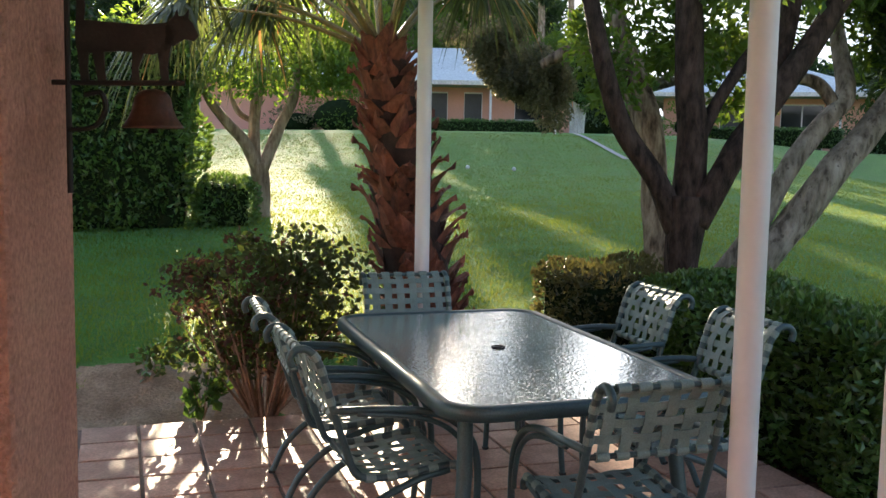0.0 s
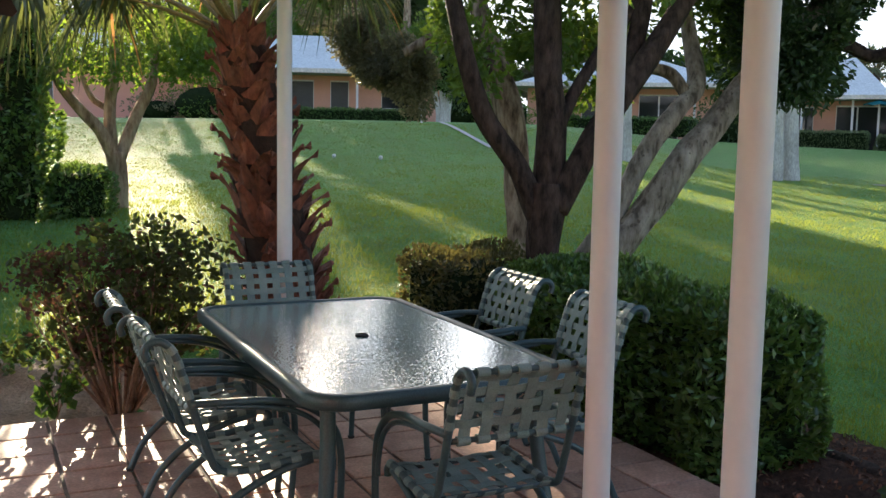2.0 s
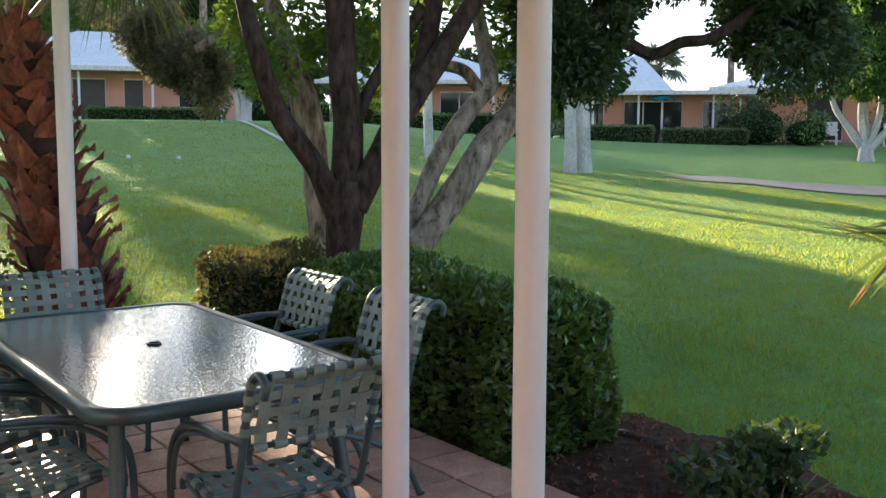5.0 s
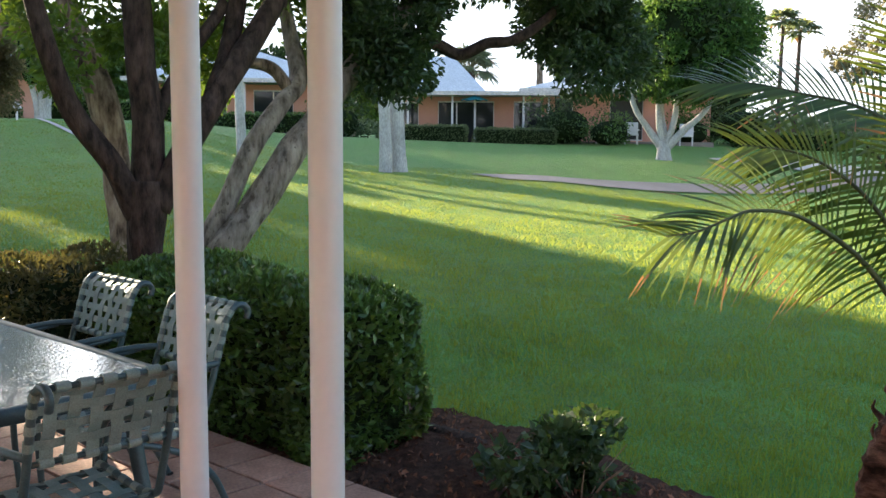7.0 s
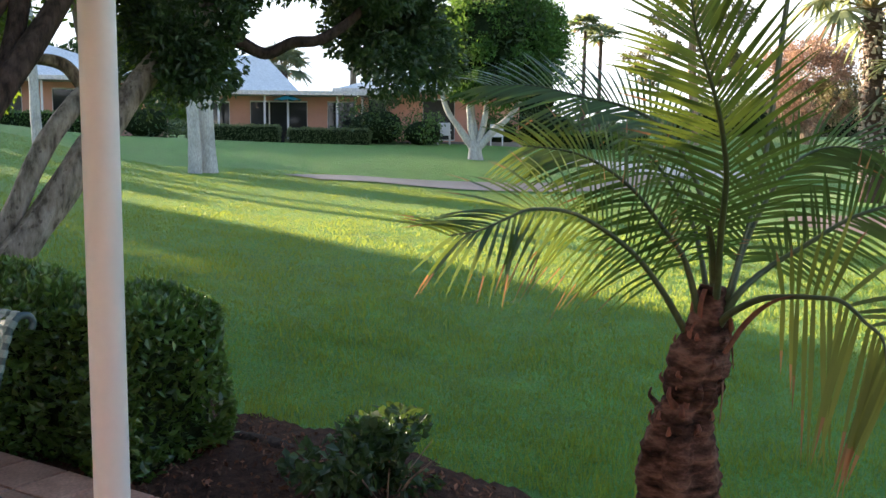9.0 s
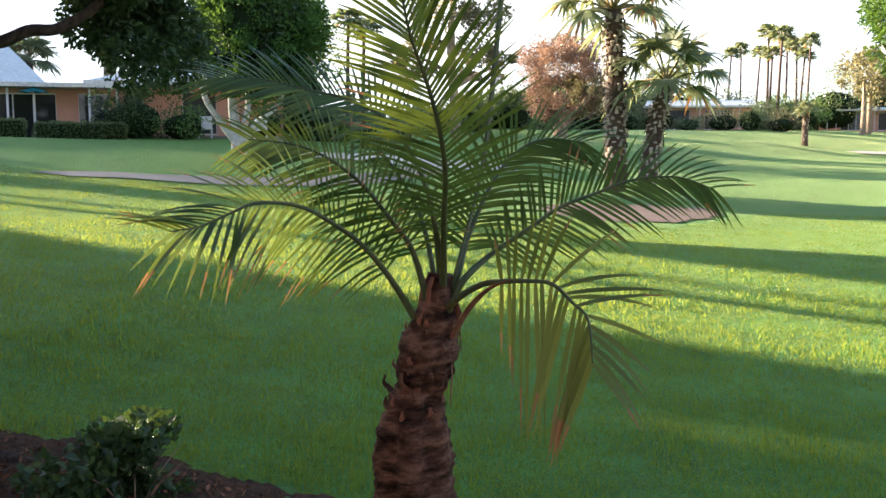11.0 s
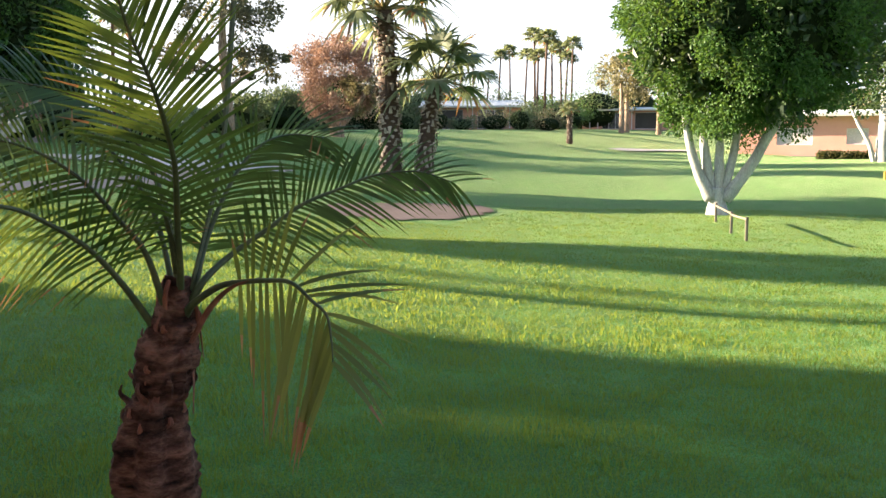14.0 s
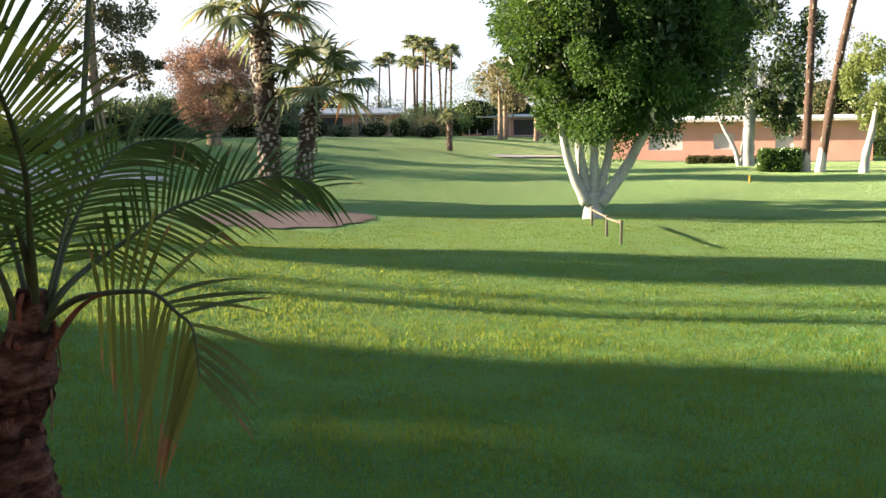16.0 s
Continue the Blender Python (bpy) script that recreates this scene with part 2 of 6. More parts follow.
def lawn_material():
    m, n, l, p = nodes_of("lawn")
    big = noise_tex(n, l, 0.16, 4)
    mid = noise_tex(n, l, 2.2, 5)
    fine = noise_tex(n, l, 55, 3, 0.7)
    a = ramp(n, [(0.3, (0.038, 0.150, 0.024)), (0.7, (0.066, 0.205, 0.034))])
    l.new(big.outputs["Fac"], a.inputs["Fac"])
    b = ramp(n, [(0.3, (0.66, 0.70, 0.62)), (0.7, (1.25, 1.2, 1.15))])
    l.new(mid.outputs["Fac"], b.inputs["Fac"])
    d = ramp(n, [(0.25, (0.30, 0.34, 0.30)), (0.75, (1.65, 1.62, 1.5))])
    l.new(fine.outputs["Fac"], d.inputs["Fac"])
    c = mixc(n, l, 1.0, a.outputs["Color"], b.outputs["Color"], "MULTIPLY")
    c = mixc(n, l, 1.0, c, d.outputs["Color"], "MULTIPLY")
    l.new(c, p.inputs["Base Color"])
    p.inputs["Roughness"].default_value = 0.65
    p.inputs["Specular IOR Level"].default_value = 0.04
    p.inputs["Sheen Weight"].default_value = 0.27
    p.inputs["Sheen Roughness"].default_value = 0.3
    p.inputs["Sheen Tint"].default_value = (0.93, 1.0, 0.57, 1)
    bumped(n, l, p, fine.outputs["Fac"], 0.6, 0.05)
    return m


def window_material():
    m, n, l, p = nodes_of("window_glass")
    p.inputs["Base Color"].default_value = (0.02, 0.022, 0.025, 1)
    p.inputs["Roughness"].default_value = 0.05
    w = noise_tex(n, l, 0.7, 2)
    bumped(n, l, p, w.outputs["Fac"], 0.05, 0.02)
    return m


def haze_material():
    m, n, l, p = nodes_of("bright_haze")
    e = n.new("ShaderNodeEmission")
    c = ramp(n, [(0.35, (0.98, 0.97, 0.95)), (0.65, (0.90, 0.95, 1.0))])
    l.new(noise_tex(n, l, 0.004, 3).outputs["Fac"], c.inputs["Fac"])
    l.new(c.outputs["Color"], e.inputs["Color"])
    e.inputs["Strength"].default_value = 0.22
    l.new(e.outputs["Emission"], n["Material Output"].inputs["Surface"])
    return m


M["haze"] = haze_material()
M["glass"], M["lawn"], M["pane"] = glass_material(), lawn_material(), window_material()

# ---- building helpers ----
rng = np.random.default_rng(7)


def mesh_of(bm, name, mat, smooth=False):
    me = bpy.data.meshes.new(name)
    bm.to_mesh(me)
    bm.free()
    me.materials.append(mat)
    if smooth:
        me.polygons.foreach_set("use_smooth", [True] * len(me.polygons))
    return me


def part(name, bm, mat, parent=None, label="", smooth=False):
    """One mesh object from a bmesh or a mesh, under a thing or a part."""
    me = mesh_of(bm, name, mat, smooth) if isinstance(bm, bmesh.types.BMesh) else bm
    ob = new(name, me)
    if parent is not None:
        ob.parent = parent
    return tagged(ob, label)


def thing(name, label, category, group="", kind="", m=None):
    ob = new(name)
    ob.empty_display_size = 0.1
    if m is not None:
        ob.matrix_world = m
    return tagged(ob, label, category, group, kind)


def raw_mesh(name, verts, faces, mat, smooth=False):
    me = bpy.data.meshes.new(name)
    me.from_pydata(np.asarray(verts).tolist(), [], np.asarray(faces).tolist() if not isinstance(faces, list) else faces)
    me.materials.append(mat)
    if smooth:
        me.polygons.foreach_set("use_smooth", [True] * len(me.polygons))
    me.update()
    return me


def box(bm, size, at=(0, 0, 0), turn=0.0, bevel=0.0):
    r = bmesh.ops.create_cube(bm, size=1.0, matrix=Matrix.Translation(at) @ Matrix.Rotation(turn, 4, "Z") @ Matrix.Diagonal((*size, 1)))
    if bevel:
        es = list({e for v in r["verts"] for e in v.link_edges})
        bmesh.ops.bevel(bm, geom=es, offset=bevel, segments=2, affect="EDGES", profile=0.5)
    return bm


def boxed(size, at=(0, 0, 0), turn=0.0, bevel=0.0):
    return box(bmesh.new(), size, at, turn, bevel)


def smooth_line(pts, n=6):
    """A Catmull-Rom line through the points."""
    p = [Vector(q) for q in pts]
    p = [2 * p[0] - p[1]] + p + [2 * p[-1] - p[-2]]
    out = []
    for i in range(1, len(p) - 2):
        a, b, c, d = p[i - 1:i + 3]
        for k in range(n):
            t = k / n
            out.append(0.5 * (2 * b + (c - a) * t + (2 * a - 5 * b + 4 * c - d) * t * t + (3 * b - a - 3 * c + d) * t ** 3))
    out.append(p[-2])
    return out


def tube(bm, pts, radii, sides=8, cap=True, wob=0.0, flat=1.0):
    """A tube along points; radii: one number or one for each point; wob: uneven surface."""
    n = len(pts)
    if isinstance(radii, (int, float)):
        radii = [radii] * n
    rings, up = [], None
    for i in range(n):
        d = (pts[min(i + 1, n - 1)] - pts[max(i - 1, 0)]).normalized()
        if up is None:
            up = Vector((0, 0, 1)) if abs(d.z) < 0.9 else Vector((1, 0, 0))
        side = d.cross(up).normalized()
        up = side.cross(d).normalized()
        ring = []
        for k in range(sides):
            a = 2 * math.pi * k / sides
            r = radii[i]
            if wob:
                r *= 1 + wob * noise.noise(Vector((pts[i].x * 3 + math.cos(a) * 2, pts[i].y * 3 + math.sin(a) * 2, pts[i].z * 2.5)))
            ring.append(bm.verts.new(pts[i] + side * (math.cos(a) * r) + up * (math.sin(a) * r * flat)))
        rings.append(ring)
    for a, b in zip(rings, rings[1:]):
        for k in range(sides):
            bm.faces.new((a[k], a[(k + 1) % sides], b[(k + 1) % sides], b[k]))
    if cap:
        bm.faces.new(rings[0][::-1])
        bm.faces.new(rings[-1])
    return bm


def lerp_list(values, n):
    return list(np.interp(np.linspace(0, 1, n), np.linspace(0, 1, len(values)), values))


def limb(pts, r, sides=10, n=6, wob=0.15):
    line = smooth_line(pts, n)
    return tube(bmesh.new(), line, lerp_list(r, len(line)), sides, True, wob)


def leaf_cloud(name, centres, size, mat, aspect=0.45, out=None, droop=0.0, fold=0.25, spread=0.35):
    """One mesh of folded leaves, one at each centre; out: the way that each faces."""
    n = len(centres)
    centres = np.asarray(centres, float)
    a = rng.normal(size=(n, 3))
    if out is not None:
        a = a * 0.75 + np.asarray(out) * 1.0
    a[:, 2] -= droop
    a /= np.linalg.norm(a, axis=1)[:, None] + 1e-9
    b = rng.normal(size=(n, 3))
    b -= (b * a).sum(1)[:, None] * a
    b /= np.linalg.norm(b, axis=1)[:, None] + 1e-9
    c = np.cross(a, b)
    s = (size * (1 - spread + 2 * spread * rng.random(n)))[:, None]
    v = np.empty((n, 4, 3))
    v[:, 0] = centres - a * s * 0.5
    v[:, 1] = centres + b * s * aspect * 0.5 + c * s * fold * 0.3
    v[:, 2] = centres + a * s * 0.5 - c * s * 0.08
    v[:, 3] = centres - b * s * aspect * 0.5 + c * s * fold * 0.3
    i = np.arange(n)[:, None] * 4
    f = np.concatenate([i + np.array([[0, 1, 2]]), i + np.array([[0, 2, 3]])], 1).reshape(-1, 3)
    return raw_mesh(name, v.reshape(-1, 3), f, mat)


def clump_points(n, centre, radii, clumps=14, clump_r=0.45, hollow=0.35, lump=0.25, seed=0, low=-1.0):
    """Points in an uneven crown: clumps scattered near the skin of an ellipsoid, and the way out at each point."""
    g = np.random.default_rng(seed)
    d = g.normal(size=(clumps * 3, 3))
    d /= np.linalg.norm(d, axis=1)[:, None]
    d = d[d[:, 2] > low][:clumps]
    k = len(d)
    rad = hollow + (1 - hollow) * g.random(k) ** 0.5
    cc = d * rad[:, None] * (1 + lump * (g.random(k)[:, None] - 0.5))
    pick = g.integers(0, k, n)
    q = g.normal(size=(n, 3))
    q /= np.linalg.norm(q, axis=1)[:, None]
    q *= (g.random(n) ** 0.4)[:, None] * clump_r * (0.7 + 0.6 * g.random(k))[pick][:, None]
    p = cc[pick] + q
    way = p / (np.linalg.norm(p, axis=1)[:, None] + 1e-6) * 0.6 + q / (np.linalg.norm(q, axis=1)[:, None] + 1e-6) * 0.6
    return np.asarray(centre) + p * np.asarray(radii), way


def step(a, b, x):
    t = np.clip((np.asarray(x, float) - a) / (b - a), 0, 1)
    return t * t * (3 - 2 * t)


# The patio's axes: u along its outer edge, v away from the house.
TURN = radians(20.0)
AU, AV = Vector((math.cos(TURN), math.sin(TURN), 0)), Vector((-math.sin(TURN), math.cos(TURN), 0))
EDGE_U, EDGE_V = 3.57, 6.16


def uv(u, v, z=0.0):
    return AU * u + AV * v + Vector((0, 0, z))


def ground_z(x, y):
    """Height of the lawn: a rise ahead to the houses, a shallow dip to the right."""
    x, y = np.asarray(x, float), np.asarray(y, float)
    left = 0.30 * step(5.9, 8.0, y) + 0.46 * step(7.5, 13.5, y) + 0.42 * step(12, 24, y) + 0.92 * step(21, 31, y)
    right = -0.22 - 0.10 * step(6, 12, x) - 0.22 * step(12, 24, x) * (1 - step(30, 46, x)) + 0.15 * step(40, 60, x)
    right = right + 0.62 * step(1, 13, y) + 0.50 * step(11, 28, y) + 0.85 * step(24, 38, y) - 0.52 * step(3, 11, y) * step(11, 19, x) * (1 - step(20, 28, y))
    w = step(1.0, 7.5, x - 0.22 * np.maximum(y - 8, 0))
    z = left * (1 - w) + right * w
    z = z + 0.05 * np.sin(x * 0.31 + 1.3) * np.sin(y * 0.27 + 0.4) * step(9, 16, np.hypot(x, y))
    near = 1 - step(0.05, 0.9, np.maximum(x * AU.x + y * AU.y - EDGE_U, x * AV.x + y * AV.y - EDGE_V))
    return z * (1 - near) - 0.07 * near


def on_ground(x, y, dz=0.0):
    return Vector((x, y, float(ground_z(x, y)) + dz))

# ---- ground, patio, walls ----
def ground_sheet():
    """One sheet of lawn to the horizon, finest near the patio."""
    xs = np.unique(np.concatenate([np.linspace(-900, -40, 12), np.linspace(-40, -8, 17), np.linspace(-8, 14, 89), np.linspace(14, 60, 70), np.linspace(60, 140, 41), np.linspace(140, 1500, 16)]))
    ys = np.unique(np.concatenate([np.linspace(-700, -30, 10), np.linspace(-30, -4, 14), np.linspace(-4, 14, 73), np.linspace(14, 60, 70), np.linspace(60, 120, 25), np.linspace(120, 1500, 16)]))
    gx, gy = np.meshgrid(xs, ys)
    gz = ground_z(gx, gy)
    flat = step(120, 400, np.hypot(gx, gy))
    gz = gz * (1 - flat) + 0.9 * flat
    v = np.stack([gx, gy, gz], -1).reshape(-1, 3)
    nx, ny = len(xs), len(ys)
    i = (np.arange(ny - 1)[:, None] * nx + np.arange(nx - 1)[None]).ravel()
    f = np.stack([i, i + 1, i + nx + 1, i + nx], 1)
    ob = new("ground", raw_mesh("ground", v, f, M["lawn"], True))
    tagged(ob, "mown green golf course lawn, rolling gently to the houses", "lawn", kind="structure")


ground_sheet()


def bright_horizon():
    """The white hazy sky low over the horizon, all round."""
    bm = bmesh.new()
    bmesh.ops.create_cone(bm, cap_ends=False, segments=96, radius1=850, radius2=850, depth=230, matrix=Matrix.Translation((0, 0, 95)))
    bmesh.ops.reverse_faces(bm, faces=bm.faces[:])
    tagged(part("backdrop", bm, M["haze"]), "white hazy evening sky low over the horizon", "sky", kind="structure")


bright_horizon()


def draped(name, label, cat, outline, mat, lift=0.012, cell=0.08, edge=0.12, rough=0.0, seed=1):
    """A patch of soil, sand or path that lies on the lawn, with a wavering outline given as (x, y) points."""
    pts = np.array(outline, float)
    x0, y0 = pts.min(0) - edge
    x1, y1 = pts.max(0) + edge
    xs, ys = np.arange(x0, x1, cell), np.arange(y0, y1, cell)
    bm = bmesh.new()
    grid = {}

    def inside(x, y):
        x += edge * noise.noise(Vector((x * 2.2, y * 2.2, seed)))
        y += edge * noise.noise(Vector((x * 2.2, y * 2.2, seed + 9)))
        c, j = False, len(pts) - 1
        for k in range(len(pts)):
            (ax, ay), (bx, by) = pts[k], pts[j]
            if (ay > y) != (by > y) and x < (bx - ax) * (y - ay) / (by - ay) + ax:
                c = not c
            j = k
        return c

    keep = [(i, j) for i in range(len(xs) - 1) for j in range(len(ys) - 1) if inside(xs[i] + cell / 2, ys[j] + cell / 2)]

    def vert(i, j):
        if (i, j) not in grid:
            h = rough * noise.noise(Vector((xs[i] * 5, ys[j] * 5, seed)))
            grid[i, j] = bm.verts.new((xs[i], ys[j], float(ground_z(xs[i], ys[j])) + lift + h))
        return grid[i, j]

    for i, j in keep:
        bm.faces.new((vert(i, j), vert(i + 1, j), vert(i + 1, j + 1), vert(i, j + 1)))
    ob = part(name, bm, mat, None, label, True)
    return tagged(ob, label, cat, kind="structure")


draped("soil_bed", "pale sandy bare soil beside the tiled patio", "soil", [(-3.3, 5.2), (-2.62, 6.30), (-2.62, 6.80), (-2.3, 6.92), (-1.9, 7.0), (-1.5, 6.92), (-1.0, 6.85), (-0.5, 7.02), (0.3, 7.1), (1.2, 7.3), (1.2, 6.9), (-2.4, 5.4)], M["soil"], 0.018, 0.035, 0.18, 0.03)
draped("mulch_bed", "dark bark mulch bed below the clipped hedge", "mulch", [(1.1, 7.1), (1.9, 8.0), (3.0, 7.4), (3.1, 5.6), (3.35, 4.9), (3.55, 4.0), (3.75, 3.3), (3.9, 2.2), (3.7, 0.6), (2.2, 0.4), (1.9, 1.4), (1.7, 2.6), (2.2, 4.2)], M["mulch"], 0.018, 0.035, 0.14, 0.03, 4)

patio = thing("pavement", "terracotta tiled patio with dark worn joints", "patio", kind="structure")
part("slab", boxed((6.4, 4.0, 0.09), uv(EDGE_U - 3.2, EDGE_V - 2.0, -0.058), TURN), M["grout"], patio, "dark grout bed")
part("slab", boxed((5.2, 5.0, 0.09), uv(EDGE_U - 3.8, EDGE_V - 6.502, -0.058), TURN), M["grout"], patio, "dark grout bed")

# The house that the camera stands in front of.
def stucco_wall():
    w = thing("wall_house", "pink rough stucco house wall by the patio", "wall", kind="structure")
    part("wall_end", boxed((1.6, 0.30, 3.0), Vector((-0.372, 1.16, 1.45)) + Vector((math.cos(radians(8)), math.sin(radians(8)), 0)) * -0.8 + Vector((0, 0.15, 0)), radians(8), 0.012), M["stucco"], w)
    part("wall_back", boxed((5.0, 0.2, 3.0), uv(-1.6, -1.4, 1.45), TURN), M["stucco"], w)
    return w



stucco_wall()


def porch_roof():
    c = thing("ceiling", "white painted porch roof carried by round posts", "ceiling", kind="structure")
    part("deck", boxed((5.95, 7.85, 0.14), uv(-0.525, 2.425, 2.90), TURN), M["white_paint"], c)
    part("edge_beam", boxed((0.14, 7.85, 0.10), uv(2.08, 2.425, 2.778), TURN), M["white_paint"], c)


porch_roof()

# ---- patio: posts, table, chairs ----
def porch_post(x, y, r=0.047, height=2.73):
    t = thing("porch_post", "round white painted porch post on the tiled patio", "post", "porch posts", m=pose(x, y, 0))
    bm = bmesh.new()
    bmesh.ops.create_cone(bm, cap_ends=True, segments=40, radius1=r, radius2=r, depth=height, matrix=Matrix.Translation((0, 0, height / 2)))
    part("shaft", bm, M["white_paint"], t, smooth=True).data.set_sharp_from_angle(angle=0.9)
    bm = bmesh.new()
    bmesh.ops.create_cone(bm, cap_ends=True, segments=40, radius1=r + 0.03, radius2=r + 0.026, depth=0.012, matrix=Matrix.Translation((0, 0, 0.006)))
    part("base_flange", bm, M["white_paint"], t)


for x, y in ((1.093, 3.353), (1.306, 2.636), (-0.173, 6.42)):
    porch_post(x, y)


def rounded_rect(w, h, r, n=8):
    out = []
    for cx, cy, a0 in ((w / 2 - r, h / 2 - r, 0), (-w / 2 + r, h / 2 - r, 90), (-w / 2 + r, -h / 2 + r, 180), (w / 2 - r, -h / 2 + r, 270)):
        for k in range(n + 1):
            a = radians(a0 + 90 * k / n)
            out.append((cx + r * math.cos(a), cy + r * math.sin(a)))
    return out


def patio_table():
    t = thing("patio_table", "rectangular patio table with pebbled glass top and green metal frame", "table", m=pose(0.298, 4.907, 0, 0, 0, 20))
    W, L, R = 1.20, 2.15, 0.17
    prof = [(-0.040, 0.004), (-0.028, 0.009), (0.0, 0.009), (0.010, 0.002), (0.013, -0.026), (0.008, -0.050), (-0.010, -0.056), (-0.040, -0.014)]
    bm = bmesh.new()
    rings = []
    for o, z in prof:
        rings.append([bm.verts.new((x, y, 0.722 + z)) for x, y in rounded_rect(W + 2 * o, L + 2 * o, R + o, 10)])
    for a, b in zip(rings, rings[1:] + rings[:1]):
        for k in range(len(a)):
            j = (k + 1) % len(a)
            bm.faces.new((a[k], b[k], b[j], a[j]))
    bmesh.ops.recalc_face_normals(bm, faces=bm.faces)
    part("rim", bm, M["metal_green"], t, "green-grey enamelled metal rim", True)
    bm = bmesh.new()
    top = rounded_rect(W - 0.03, L - 0.03, R - 0.015, 10)
    a = [bm.verts.new((x, y, 0.724)) for x, y in top]
    b = [bm.verts.new((x, y, 0.718)) for x, y in top]
    bm.faces.new(a)
    bm.faces.new(b[::-1])
    for k in range(len(a)):
        j = (k + 1) % len(a)
        bm.faces.new((a[k], b[k], b[j], a[j]))
    part("glass_top", bm, M["glass"], t, "pebbled translucent glass top")
    bm = bmesh.new()
    tube(bm, [Vector((0.028 * math.cos(k / 12 * 2 * math.pi), 0.028 * math.sin(k / 12 * 2 * math.pi), 0.727)) for k in range(13)], 0.007, 6, False)
    bmesh.ops.create_circle(bm, cap_ends=True, segments=16, radius=0.026, matrix=Matrix.Translation((0, 0, 0.7275)))
    part("umbrella_hole_ring", bm, M["iron"], t, "black plastic ring of the umbrella hole")
    for sx in (-1, 1):
        for sy in (-1, 1):
            line = smooth_line([(sx * 0.47, sy * 0.86, 0.70), (sx * 0.475, sy * 0.88, 0.45), (sx * 0.50, sy * 0.92, 0.18), (sx * 0.53, sy * 0.97, 0.0)], 5)
            part("leg", tube(bmesh.new(), line, 0.032, 14), M["metal_green"], t, smooth=True)
        part("side_rail", tube(bmesh.new(), [Vector((sx * 0.47, -0.98, 0.685)), Vector((sx * 0.47, 0.98, 0.685))], 0.016, 8), M["metal_green"], t)
    for sy in (-1, 1):
        part("cross_rail", tube(bmesh.new(), [Vector((-0.47, sy * 0.87, 0.672)), Vector((0.47, sy * 0.87, 0.672))], 0.016, 8), M["metal_green"], t)


patio_table()


BACK = [(-0.452, 0.850), (-0.462, 0.885), (-0.440, 0.915), (-0.395, 0.915), (-0.352, 0.868), (-0.315, 0.76), (-0.275, 0.62), (-0.235, 0.50), (-0.215, 0.44)]
SEAT = [(-0.215, 0.44), (-0.19, 0.395), (-0.12, 0.375), (0.0, 0.378), (0.13, 0.395), (0.22, 0.40), (0.262, 0.375), (0.265, 0.34)]
HALF = 0.258


def on_line(line, s):
    """The place at the share s of a line's length."""
    d = [0.0]
    for a, b in zip(line, line[1:]):
        d.append(d[-1] + (b - a).length)
    q = s * d[-1]
    for k in range(len(d) - 1):
        if q <= d[k + 1] or k == len(d) - 2:
            f = (q - d[k]) / max(d[k + 1] - d[k], 1e-6)
            t = (line[k + 1] - line[k]).normalized()
            return line[k].lerp(line[k + 1], f), t


def strap_across(line, s, half, width, sign, verticals, wrap):
    """A strap from side to side, over and under the lengthwise ones, wrapped round the side tubes."""
    bm = bmesh.new()
    p, t = on_line(line, s)
    nrm = Vector((0, -t.z, t.y)).normalized()
    rows = []
    xs = np.linspace(-half, half, 29)
    for x in xs:
        k = 0.0
        for i, vx in enumerate(verticals):
            k += (1 if (i % 2) else -1) * math.exp(-((x - vx) / 0.026) ** 2)
        off = nrm * (0.0045 * sign * k + wrap * max(0, abs(x) - half + 0.02) / 0.02)
        c = p + Vector((x, 0, 0)) + off + nrm * (-0.012 * (1 - (x / half) ** 2))
        rows.append([bm.verts.new(c + t * (width / 2 * a) + nrm * b) for a, b in ((-1, -0.0012), (1, -0.0012), (1, 0.0012), (-1, 0.0012))])
    for a, b in zip(rows, rows[1:]):
        for j in range(4):
            bm.faces.new((a[j], a[(j + 1) % 4], b[(j + 1) % 4], b[j]))
    for x in (-half, half):
        c = p + Vector((x, 0, 0))
        ring = []
        for e in (-1, 1):
            ring.append([bm.verts.new(c + t * (width / 2 * e) + Vector((math.cos(a) * 0.0195, 0, 0)) + nrm * (math.sin(a) * 0.0185)) for a in np.linspace(0, 2 * math.pi, 11)[:-1]])
        for k in range(10):
            bm.faces.new((ring[0][k], ring[0][(k + 1) % 10], ring[1][(k + 1) % 10], ring[1][k]))
    bmesh.ops.recalc_face_normals(bm, faces=bm.faces)
    return bm


def strap_along(line, x, s0, s1, width, sign, crossings):
    bm = bmesh.new()
    rows = []
    for s in np.linspace(s0, s1, 37):
        p, t = on_line(line, s)
        nrm = Vector((0, -t.z, t.y)).normalized()
        k = 0.0
        for i, cs in enumerate(crossings):
            k += (1 if (i % 2) else -1) * math.exp(-((s - cs) / 0.045) ** 2)
        c = p + Vector((x, 0, 0)) + nrm * (-0.0045 * sign * k - 0.012 * (1 - (x / HALF) ** 2))
        rows.append([bm.verts.new(c + Vector((width / 2 * a, 0, 0)) + nrm * b) for a, b in ((-1, -0.0012), (1, -0.0012), (1, 0.0012), (-1, 0.0012))])
    for a, b in zip(rows, rows[1:]):
        for j in range(4):
            bm.faces.new((a[j], a[(j + 1) % 4], b[(j + 1) % 4], b[j]))
    bm.faces.new(rows[0])
    bm.faces.new(rows[-1][::-1])
    bmesh.ops.recalc_face_normals(bm, faces=bm.faces)
    return bm


